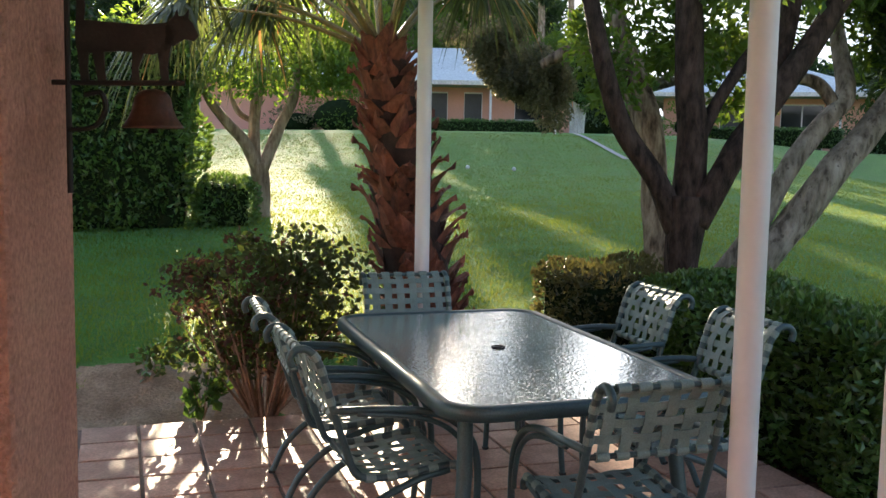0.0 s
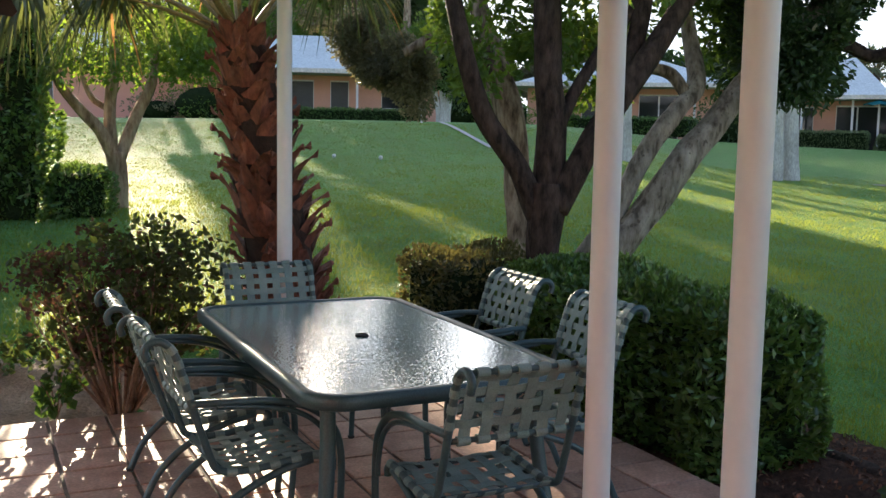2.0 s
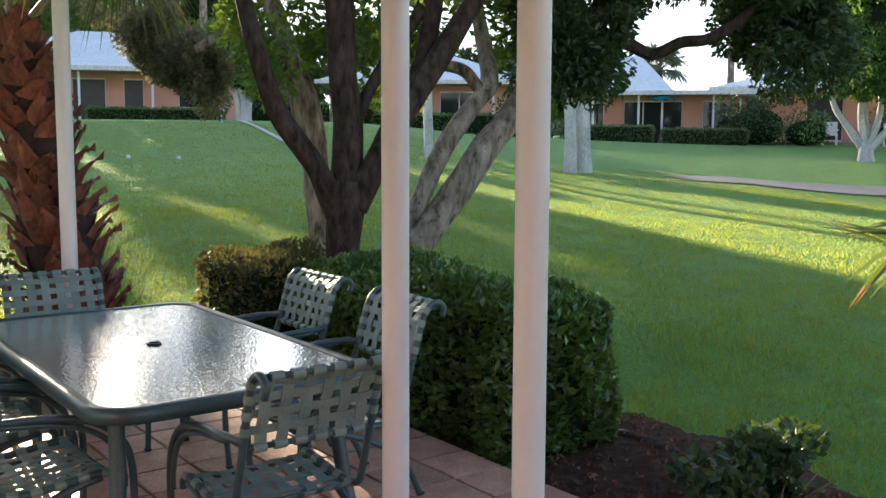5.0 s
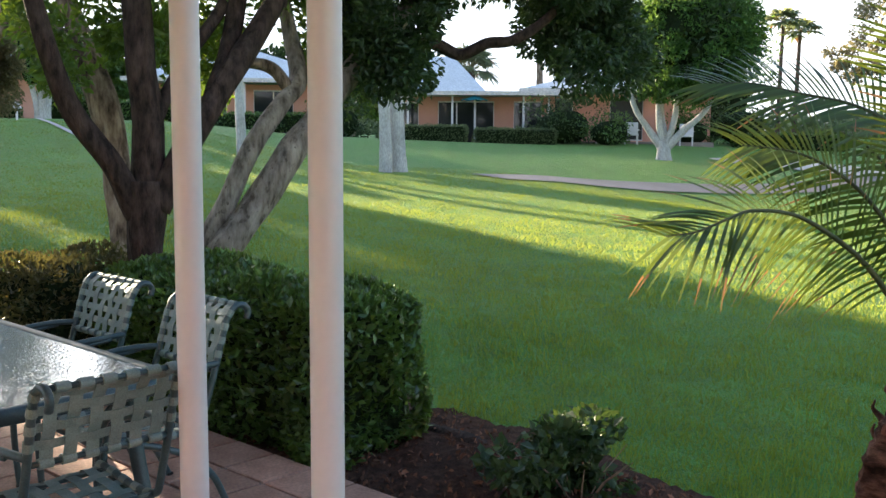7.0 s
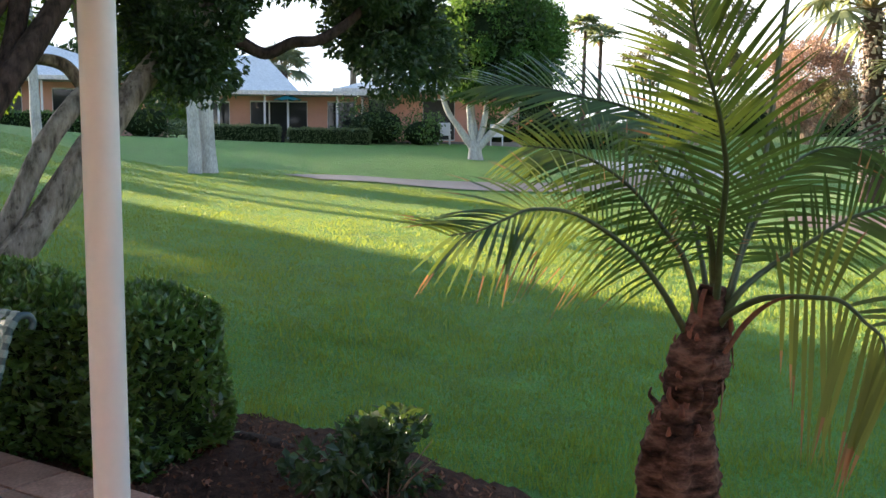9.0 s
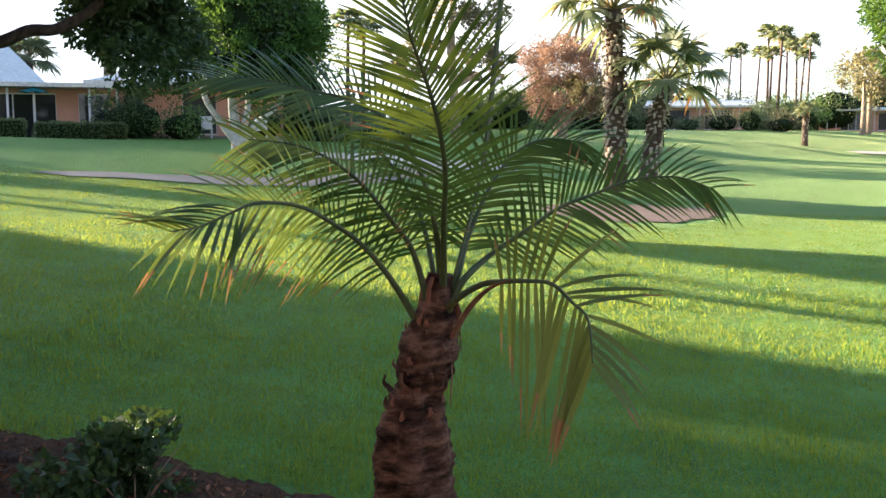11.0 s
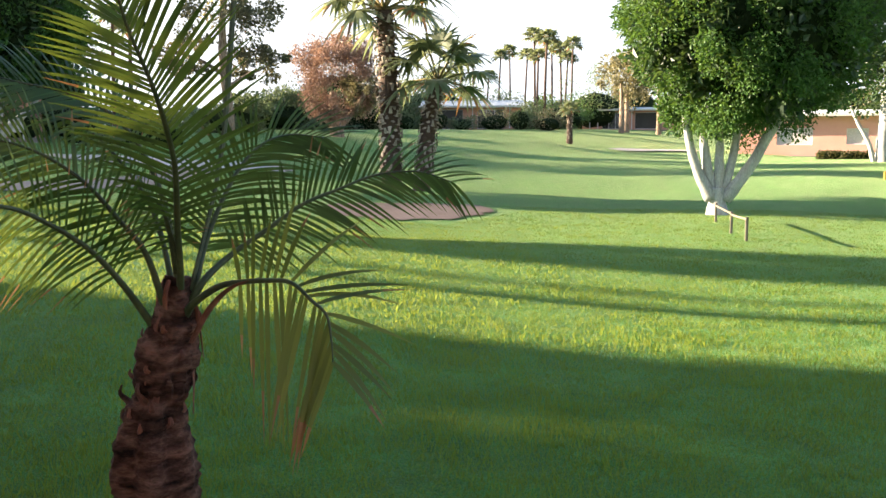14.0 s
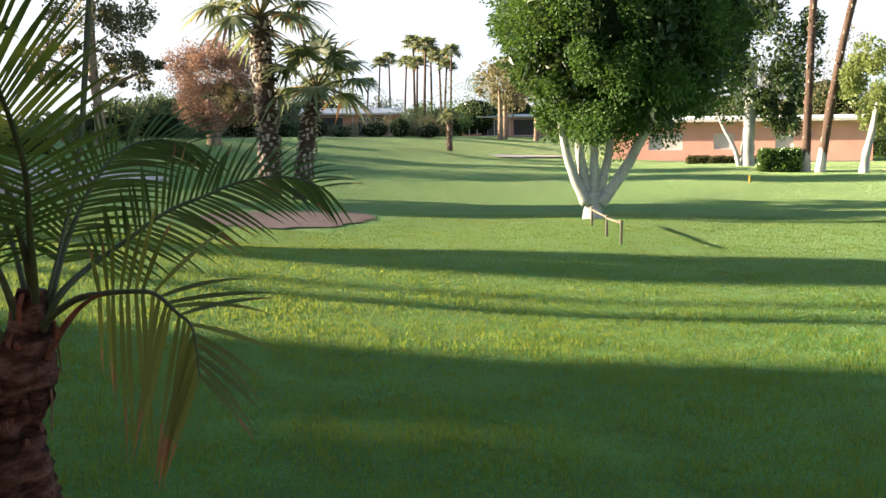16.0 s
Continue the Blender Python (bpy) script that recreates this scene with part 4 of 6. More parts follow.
tree("small_lawn_tree", "small branching tree with leafy crown on the lawn", "tree", on_ground(-2.64, 12.92), [
    ([(-2.63, 12.92, 0.60), (-2.64, 12.92, 0.78), (-2.63, 12.92, 1.06), (-2.67, 12.91, 1.43)], [0.152, 0.124, 0.108, 0.12]),
    ([(-2.67, 12.91, 1.32), (-2.80, 12.78, 1.68), (-3.02, 12.63, 1.96), (-3.22, 12.47, 2.3), (-3.29, 12.35, 2.73)], [0.088, 0.072, 0.064, 0.052, 0.032]),
    ([(-2.70, 12.91, 1.38), (-2.72, 12.9, 1.97), (-2.67, 12.91, 2.44), (-2.65, 12.92, 2.93)], [0.08, 0.072, 0.076, 0.04]),
    ([(-2.62, 12.93, 1.36), (-2.43, 13.07, 1.9), (-2.27, 13.2, 2.31), (-2.22, 13.31, 2.91)], [0.08, 0.068, 0.068, 0.036]),
    ([(-2.72, 12.90, 1.95), (-2.95, 12.95, 2.1), (-3.1, 13.0, 2.45)], [0.04, 0.036, 0.024]),
], [
    crown((-2.55, 12.95, 3.15), (1.55, 1.35, 0.85), 8500, 0.085, "leaf_tree", 41, 30, 0.36),
    crown((-1.75, 12.8, 2.55), (0.55, 0.5, 0.35), 1200, 0.085, "leaf_tree", 42, 10, 0.45),
], M["bark_tan"], sides=12)


# ---- palms ----
def leaf_strip(verts, faces, mats, base, way, side, length, width, droop, seg=4, tip_mat=0, fold=0.0):
    """One narrow leaflet as a strip that bends down towards its tip."""
    i0 = len(verts)
    for k in range(seg + 1):
        f = k / seg
        w = width * (0.55 + 0.45 * math.sin(min(1, f * 2.2) * math.pi / 2)) * (1 - f ** 2.2) + 0.0006
        p = base + way * (length * f) + Vector((0, 0, -droop * length * f * f))
        verts.append(p - side * (w / 2))
        verts.append(p + side * (w / 2))
    for k in range(seg):
        a = i0 + 2 * k
        faces.append((a, a + 1, a + 3, a + 2))
        mats.append(tip_mat if k >= seg - 2 else 0)


def strips_mesh(name, verts, faces, mats, materials):
    me = bpy.data.meshes.new(name)
    me.from_pydata([tuple(v) for v in verts], [], faces)
    for m in materials:
        me.materials.append(m)
    me.polygons.foreach_set("material_index", mats)
    me.update()
    return me


def feather_frond(parent, o, pts, length, droop, dry=0.1, seed=0, face=(0, 0, 1), pairs=30, start=0.2, vee=0.25, sides=(1.0, 1.0), sweep=0.42, hang=(0.0, 0.0), leaf="leaf_date", wide_by=0.0112):
    """A feather leaf: two ranks of leaflets along a curved rib; face: the way that its upper side looks; sides: share of length of each rank; hang: how far each rank hangs straight down."""
    g = random.Random(seed)
    line = smooth_line([Vector(q) - o for q in pts], 6)
    n = len(line)
    fr = part("frond", tube(bmesh.new(), line, lerp_list([0.013, 0.0085, 0.006, 0.004, 0.0018], n), 7), M["rachis"], parent, smooth=True)
    face = Vector(face).normalized()
    verts, faces, mats = [], [], []
    for k in range(pairs):
        s = start + (1 - start) * (k + g.uniform(-0.2, 0.2)) / (pairs - 1)
        s = min(max(s, 0.02), 1.0)
        p, t = on_line(line, s)
        lat = t.cross(face).normalized()
        up = lat.cross(t).normalized()
        q = (s - start) / (1 - start)
        grow = min(1.0, 0.55 + 1.9 * q) * (1 - 0.38 * max(0, q - 0.55) / 0.45)
        for sd, share, limp in zip((-1, 1), sides, hang):
            if share <= 0 or g.random() < 0.03:
                continue
            ln = length * share * grow * g.uniform(0.9, 1.08)
            a = sweep + 0.62 * q + g.uniform(-0.06, 0.06)
            way = (lat * (sd * math.cos(a)) + t * math.sin(a) + up * (vee * g.uniform(0.75, 1.25))).normalized()
            way = (way * (1 - limp) + Vector((0, 0, -limp))).normalized()
            wide = way.cross(up * math.cos(0.5) + lat * (sd * math.sin(0.5))).normalized()
            leaf_strip(verts, faces, mats, p, way, wide, ln, wide_by, droop * g.uniform(0.6, 1.4), 7, 1 if g.random() < dry else 0)
    me = strips_mesh("leaflet_blade", verts, faces, mats, [M[leaf], M["leaf_dry"]])
    part("leaflet_blade", me, None, fr)
    return fr


def young_palm():
    o = Vector((2.69, 1.85, -0.08))
    t = thing("young_palm", "young feather palm with stubby brown trunk by the lawn", "palm tree", m=Matrix.Translation(o))
    axis = smooth_line([Vector(q) - o for q in ((2.67, 1.87, -0.10), (2.675, 1.866, 0.35), (2.678, 1.865, 0.64), (2.679, 1.864, 0.76), (2.685, 1.856, 0.88), (2.694, 1.848, 0.96), (2.71, 1.83, 1.07), (2.728, 1.81, 1.17), (2.738, 1.80, 1.29))], 8)
    rad = lerp_list([0.142, 0.120, 0.111, 0.117, 0.090, 0.064, 0.083, 0.060, 0.036], len(axis))
    rad = [r * (1 + 0.045 * math.sin(i * 2.3) + 0.03 * math.sin(i * 0.9 + 1)) for i, r in enumerate(rad)]
    part("trunk", tube(bmesh.new(), axis, rad, 28, True, 0.34), M["young_bark"], t, "ringed rough brown trunk", True)
    g = random.Random(5)
    # short broken stubs of old leaves on the ringed part
    for k in range(26):
        s = 0.20 + 0.36 * k / 25
        p, d = on_line(axis, s)
        a = k * 2.4 + g.uniform(-0.3, 0.3)
        out = Vector((math.cos(a), math.sin(a), 0))
        side = Vector((-out.y, out.x, 0))
        r = float(np.interp(s, np.linspace(0, 1, len(rad)), rad))
        w = g.uniform(0.018, 0.034)
        line = [p + out * (r - 0.014) - side * w + Vector((0, 0, g.uniform(-0.008, 0.004))), p + out * (r + g.uniform(0.0, 0.010)) + Vector((0, 0, g.uniform(-0.004, 0.010))), p + out * (r - 0.014) + side * w]
        part("leaf_scar", tube(bmesh.new(), smooth_line(line, 3), lerp_list([0.006, 0.011, 0.006], 7), 6, True, 0.6), M["young_bark"], t)
    # hooked leaf bases round the fibrous top
    for k in range(40):
        s = 0.66 + 0.24 * k / 39
        p, d = on_line(axis, s)
        a = k * 2.4 + g.uniform(-0.3, 0.3)
        out = Vector((math.cos(a), math.sin(a), 0))
        r = float(np.interp(s, np.linspace(0, 1, len(rad)), rad))
        hook = g.uniform(0.014, 0.032)
        line = [p + out * (r - 0.02) + Vector((0, 0, -0.03)), p + out * (r + 0.001), p + out * (r + 0.004 + hook * 0.6) + Vector((0, 0, hook * 0.7)), p + out * (r + 0.002 + hook * 0.5) + Vector((0, 0, hook * 1.5))]
        part("leaf_base", tube(bmesh.new(), smooth_line(line, 3), lerp_list([0.016, 0.013, 0.008, 0.004], 10), 6, True, 0.5, 0.5), M["boot"] if g.random() < 0.6 else M["young_bark"], t)
    # papery sheath strips that hang from the stalks
    for k in range(15):
        s = 0.80 + 0.17 * g.random()
        p, d = on_line(axis, s)
        a = g.uniform(0, 6.28)
        out = Vector((math.cos(a), math.sin(a), 0))
        r = float(np.interp(s, np.linspace(0, 1, len(rad)), rad))
        L = g.uniform(0.07, 0.16)
        line = [p + out * (r * 0.8) + Vector((0, 0, 0.04)), p + out * (r + 0.010) + Vector((0, 0, -0.01)), p + out * (r + g.uniform(0.014, 0.03)) + Vector((g.uniform(-0.02, 0.02), g.uniform(-0.02, 0.02), -L))]
        part("sheath", tube(bmesh.new(), smooth_line(line, 4), lerp_list([0.010, 0.012, 0.004], 9), 6, True, 0.5, 0.3), M["boot"], t, "papery red-brown leaf sheath")
    part("sheath", tube(bmesh.new(), smooth_line([Vector(q) - o for q in ((2.69, 1.72, 1.12), (2.675, 1.64, 1.22), (2.67, 1.56, 1.285), (2.68, 1.47, 1.315))], 6), lerp_list([0.010, 0.013, 0.010, 0.005], 19), 8, True, 0.5, 0.4), M["boot"], t, "withered brown leaf sheath")
    near = Vector((-0.73, -0.68, 0.05))
    up = Vector((0, 0, 1))
    fronds = [
        ([(2.70, 1.83, 1.10), (2.67, 1.85, 1.17), (2.58, 1.86, 1.29), (2.49, 1.88, 1.39), (2.37, 1.90, 1.47), (2.28, 1.92, 1.51), (2.17, 1.94, 1.52), (2.10, 1.95, 1.50), (2.02, 1.97, 1.47), (1.95, 2.00, 1.46)], 0.27, 0.26, 0.40, up * 0.40 + near * 0.95, 42, 0.26, 0.15, (1.0, 1.0)),
        ([(2.71, 1.82, 1.14), (2.69, 1.82, 1.23), (2.64, 1.83, 1.37), (2.58, 1.86, 1.46), (2.52, 1.90, 1.55), (2.46, 1.94, 1.61), (2.40, 1.98, 1.65), (2.35, 2.03, 1.67), (2.27, 2.09, 1.68)], 0.24, 0.22, 0.10, up * 0.45 + near * 0.9, 42, 0.28, 0.15, (1.0, 1.0)),
        ([(2.73, 1.82, 1.18), (2.73, 1.82, 1.27), (2.75, 1.89, 1.45), (2.75, 1.98, 1.57), (2.73, 2.07, 1.67), (2.71, 2.16, 1.72)], 0.24, 0.30, 0.12, up * 0.6 - near * 0.5, 28, 0.35, 0.15, (1.0, 1.0)),
        ([(2.73, 1.80, 1.20), (2.72, 1.79, 1.29), (2.71, 1.81, 1.47), (2.69, 1.86, 1.62), (2.64, 1.92, 1.73), (2.58, 2.01, 1.79), (2.50, 2.11, 1.82), (2.41, 2.21, 1.85), (2.32, 2.30, 1.85)], 0.25, 0.18, 0.08, up * 0.8 + near * 0.6, 42, 0.42, 0.15, (1.0, 1.0)),
        ([(2.73, 1.80, 1.18), (2.71, 1.77, 1.28), (2.64, 1.71, 1.44), (2.55, 1.63, 1.60), (2.48, 1.59, 1.70), (2.41, 1.56, 1.79), (2.36, 1.55, 1.86), (2.31, 1.54, 1.93), (2.28, 1.54, 2.02), (2.26, 1.55, 2.09)], 0.33, 0.12, 0.03, up * 0.25 - near, 48, 0.30, 0.10, (1.0, 0.85)),
        ([(2.75, 1.79, 1.18), (2.77, 1.77, 1.27), (2.85, 1.79, 1.39), (2.93, 1.78, 1.52), (3.00, 1.76, 1.61), (3.06, 1.73, 1.66), (3.12, 1.68, 1.68), (3.17, 1.60, 1.67)], 0.25, 0.22, 0.06, up * 0.5 + near * 0.9, 38, 0.25, 0.2, (1.0, 1.0)),
        ([(2.74, 1.78, 1.18), (2.76, 1.74, 1.27), (2.85, 1.71, 1.34), (2.93, 1.64, 1.41), (3.01, 1.57, 1.48), (3.09, 1.50, 1.52), (3.17, 1.42, 1.56), (3.23, 1.31, 1.57), (3.27, 1.22, 1.54)], 0.22, 0.22, 0.10, up * 0.40 + near * 0.95, 42, 0.25, 0.2, (1.0, 1.0)),
        ([(2.73, 1.78, 1.17), (2.71, 1.73, 1.22), (2.69, 1.62, 1.28), (2.68, 1.53, 1.30), (2.67, 1.45, 1.31), (2.67, 1.37, 1.31), (2.66, 1.30, 1.27), (2.65, 1.25, 1.24), (2.64, 1.23, 1.18), (2.63, 1.22, 1.13)], 0.36, 0.20, 0.45, near + up * 0.15, 19, 0.40, 0.1, (0.74, 1.0), 0.05, (0.2, 0.55), "leaf_yellow", 0.018),
        ([(2.70, 1.77, 1.31), (2.64, 1.74, 1.43), (2.60, 1.73, 1.50), (2.56, 1.74, 1.53)], 0.16, 0.30, 0.9, up * 0.5 + near, 12, 0.30, 0.2, (1.0, 1.0)),
    ]
    for i, (pts, ln, dr, dry, face, pairs, start, vee, sides, *sweep) in enumerate(fronds):
        feather_frond(t, o, pts, ln, dr, dry, i, face, pairs, start, vee, sides, *sweep)
    part("spear_leaf", tube(bmesh.new(), smooth_line([Vector(q) - o for q in ((2.74, 1.80, 1.18), (2.76, 1.77, 1.28), (2.85, 1.76, 1.52), (2.90, 1.76, 1.69), (2.93, 1.76, 1.87), (2.95, 1.75, 2.08), (2.96, 1.74, 2.17))], 6), lerp_list([0.006, 0.006, 0.007, 0.009, 0.009, 0.004], 37), 6), M["rachis"], t, "folded new spear leaf")
    return t


young_palm()


def fan_leaf(verts, faces, mats, hub, way, up, radius, n=30, spread=150, droop=0.6, g=random, dry=0.1):
    """A fan of narrow segments from a hub, bending down at their tips."""
    lat = way.cross(up).normalized()
    up = lat.cross(way).normalized()
    for k in range(n):
        a = radians(-spread + 2 * spread * k / (n - 1))
        d = (way * math.cos(a) + lat * math.sin(a) + up * g.uniform(-0.12, 0.2)).normalized()
        wide = d.cross(up).normalized()
        leaf_strip(verts, faces, mats, hub, d, wide, radius * g.uniform(0.85, 1.1) * (1 - 0.25 * abs(a) / radians(spread)), radius * 2.6 / n * 1.15, droop * g.uniform(0.6, 1.5), 4, 1 if g.random() < dry else 0)


def fan_palm_near():
    o = Vector((-0.21, 7.12, 0.18))
    t = thing("fan_palm", "stout fan palm with shaggy red-brown leaf bases", "palm tree", m=Matrix.Translation(o))
    axis = smooth_line([Vector(q) - o for q in ((-0.20, 7.12, 0.12), (-0.23, 7.12, 0.65), (-0.30, 7.11, 1.14), (-0.40, 7.10, 1.70), (-0.49, 7.09, 2.25), (-0.52, 7.09, 2.45))], 8)
    rad = lerp_list([0.27, 0.235, 0.22, 0.19, 0.155, 0.11], len(axis))
    part("trunk", tube(bmesh.new(), axis, rad, 20, True, 0.1), M["fibre"], t, "brown fibrous trunk, coloured dark for shaded gaps", True)
    g = random.Random(3)
    count = 190
    for k in range(count):
        s = 0.02 + 0.94 * k / (count - 1)
        p, d = on_line(axis, s)
        a = k * 2.39996 + g.uniform(-0.45, 0.45)
        p = p + Vector((0, 0, g.uniform(-0.05, 0.05)))
        out = Vector((math.cos(a), math.sin(a), 0))
        side = Vector((-out.y, out.x, 0))
        r = float(np.interp(s, np.linspace(0, 1, len(rad)), rad))
        L = g.uniform(0.13, 0.23)
        flare = g.uniform(0.0, 0.09) * (1.1 if s < 0.8 else 0.5)
        wide = g.uniform(0.085, 0.135) * (0.7 + 0.3 * r / 0.26)
        skew = g.uniform(-0.06, 0.06)
        curl = g.uniform(-0.03, 0.03)
        blunt = g.uniform(0.0, 0.34)
        bm = bmesh.new()
        rows = []
        for f in (0.0, 0.25, 0.5, 0.75, 1.0):
            w = wide * (1 - (1 - blunt) * f ** 1.5) * g.uniform(0.82, 1.1)
            off = 0.012 + 0.085 * f + flare * f ** 2.2
            c = p + out * (r + off) + Vector((0, 0, L * (f - 0.3) + curl * f ** 3)) + side * (skew * f)
            th = 0.016 * (1 - 0.5 * f)
            rows.append([bm.verts.new(c + side * (w * e) + out * q) for e, q in ((-1, -0.30 * w + g.uniform(-0.01, 0.01)), (-0.45, 0.0), (0, th), (0.45, 0.0), (1, -0.30 * w + g.uniform(-0.01, 0.01)), (0, -th))])
            if f == 1.0:
                for v in rows[-1]:
                    v.co.z += g.uniform(-0.05, 0.025)
        for x, y in zip(rows, rows[1:]):
            for j in range(6):
                bm.faces.new((x[j], x[(j + 1) % 6], y[(j + 1) % 6], y[j]))
        bm.faces.new(rows[-1])
        bmesh.ops.recalc_face_normals(bm, faces=bm.faces)
        part("leaf_base", bm, M["boot"], t)
    top = Vector((-0.50, 7.09, 2.38)) - o
    stalks = [((-1.15, 6.95, 2.55), (-1.85, 6.8, 2.62)), ((-1.1, 7.0, 2.62), (-1.75, 6.95, 2.78)), ((-0.95, 7.2, 2.85), (-1.3, 7.3, 3.2)), ((-0.75, 7.0, 2.9), (-0.95, 6.9, 3.35)),
              ((-0.55, 7.1, 2.95), (-0.55, 7.1, 3.5)), ((-0.35, 7.0, 2.9), (-0.2, 6.9, 3.4)), ((-0.15, 7.2, 2.8), (0.2, 7.3, 3.15)), ((-0.2, 7.4, 2.7), (0.15, 7.7, 2.95)),
              ((-0.6, 7.5, 2.8), (-0.7, 7.95, 3.1)), ((-0.9, 7.4, 2.7), (-1.3, 7.7, 2.9)), ((-0.8, 6.7, 2.8), (-1.0, 6.4, 3.1)), ((-0.3, 6.75, 2.75), (-0.1, 6.4, 3.0)), ((-1.0, 7.3, 2.6), (-1.5, 7.55, 2.72))]
    for mid, end in stalks:
        mid, end = Vector(mid) - o, Vector(end) - o
        line = smooth_line([top + (mid - top) * 0.08 - Vector((0, 0, 0.05)), mid, end], 8)
        st = part("frond", tube(bmesh.new(), line, lerp_list([0.035, 0.022, 0.013], len(line)), 7, True, 0, 0.6), M["petiole"], t, "long green and orange leaf stalk", True)
        verts, faces, mats = [], [], []
        way = (end - mid).normalized()
        way = (way + Vector((0, 0, -0.35))).normalized()
        fan_leaf(verts, faces, mats, end, way, Vector((0, 0, 1)), 0.62, 62, 120, 0.95, g, 0.04)
        part("fan_blade", strips_mesh("fan_blade", verts, faces, mats, [M["leaf_fan"], M["leaf_dry"]]), None, st)
    return t


fan_palm_near()


def fan_palm_far(name, label, x, y, height, r0, r1, crown_r, leaves, lean=(0, 0), segs=16, shag=0, z=None, group="", white=0.0):
    """A tall fan palm some way off: trunk with shaggy or ringed bark and a head of fans."""
    g = random.Random(int(x * 7 + y * 13))
    o = on_ground(x, y) if z is None else Vector((x, y, z))
    t = thing(name, label, "palm tree", group, m=Matrix.Translation(o))
    top = Vector((lean[0], lean[1], height))
    axis = smooth_line([Vector((0, 0, -0.1)), Vector((lean[0] * 0.25, lean[1] * 0.25, height * 0.35)), Vector((lean[0] * 0.6, lean[1] * 0.6, height * 0.7)), top], 8)
    part("trunk", tube(bmesh.new(), axis, lerp_list([r0 * 1.2, r0, r0 * 0.9, r1], len(axis)), 12, True, 0.2), M["palm_bark"] if not white else M["bark_white"], t, smooth=True)
    for k in range(shag):
        s = 0.12 + 0.86 * k / shag
        p, d = on_line(axis, s)
        a = k * 2.4
        out = Vector((math.cos(a), math.sin(a), 0))
        line = [p + out * (r0 * 0.7), p + out * (r0 * 1.25) + Vector((0, 0, -0.05)), p + out * (r0 * g.uniform(1.15, 1.5)) + Vector((0, 0, g.uniform(-0.28, 0.22)))]
        part("leaf_base", tube(bmesh.new(), line, [r0 * 0.24, r0 * 0.24, r0 * 0.1], 5, True, 0, 0.4), M["boot_pale"] if g.random() < 0.85 else M["palm_bark"], t)
    verts, faces, mats = [], [], []
    stem = bmesh.new()
    for k in range(leaves):
        a = k * 2.39996
        el = 1.3 - 1.5 * (k / leaves) + g.uniform(-0.15, 0.15)
        d = Vector((math.cos(a) * math.cos(el), math.sin(a) * math.cos(el), math.sin(el)))
        L = crown_r * g.uniform(0.5, 0.62)
        hub = top + d * L
        tube(stem, [top, top + d * L * 0.5 + Vector((0, 0, 0.03 * crown_r)), hub], [crown_r * 0.022, crown_r * 0.014, crown_r * 0.01], 4)
        fan_leaf(verts, faces, mats, hub, (d + Vector((0, 0, -0.25))).normalized(), Vector((0, 0, 1)), crown_r * 0.58, segs, 115, 0.45, g, 0.15 if k > leaves * 0.72 else 0.03)
    part("stalk", stem, M["petiole"], t)
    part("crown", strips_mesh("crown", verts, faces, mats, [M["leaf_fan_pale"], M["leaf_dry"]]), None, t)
    return t


fan_palm_far("fan_palm_pair", "fan palm with shaggy pale trunk on the fairway", 28.66, 19.01, 5.9, 0.31, 0.26, 2.5, 18, (-0.25, 0.1), 26, 230, group="fairway palms")
fan_palm_far("fan_palm_pair", "shorter fan palm with shaggy trunk on the fairway", 28.96, 18.04, 3.6, 0.27, 0.22, 2.3, 15, (0.5, -0.35), 26, 130, group="fairway palms")

# ---- trees on the course ----
tree("whitewashed_pair_tree", "tree with two whitewashed trunks on the lawn", "tree", on_ground(11.25, 24.8), [
    ([(11.01, 24.66, 0.5), (11.0, 24.66, 0.8), (10.95, 24.67, 2.5), (10.7, 24.7, 5.0), (10.4, 24.8, 7.6)], [0.24, 0.18, 0.145, 0.13, 0.08]),
    ([(11.54, 24.9, 0.5), (11.50, 24.9, 0.85), (11.40, 24.9, 2.7), (11.3, 24.9, 5.0), (10.9, 24.9, 7.4)], [0.28, 0.22, 0.185, 0.16, 0.09]),
], [crown((10.3, 24.8, 8.0), (1.5, 1.5, 1.3), 7000, 0.17, "leaf_dark", 51, 22, 0.36)], M["bark_white"])
tree("whitewashed_tree", "slender tree with whitewashed trunk on the lawn", "tree", on_ground(6.88, 23.8), [
    ([(6.88, 23.8, 0.9), (6.88, 23.8, 1.25), (6.85, 23.8, 2.4), (6.75, 23.8, 5.0), (6.5, 23.8, 7.6)], [0.17, 0.13, 0.11, 0.10, 0.06]),
], [crown((6.2, 23.8, 8.2), (1.4, 1.4, 1.3), 7000, 0.17, "leaf_tree", 53, 22, 0.36)], M["bark_white"])
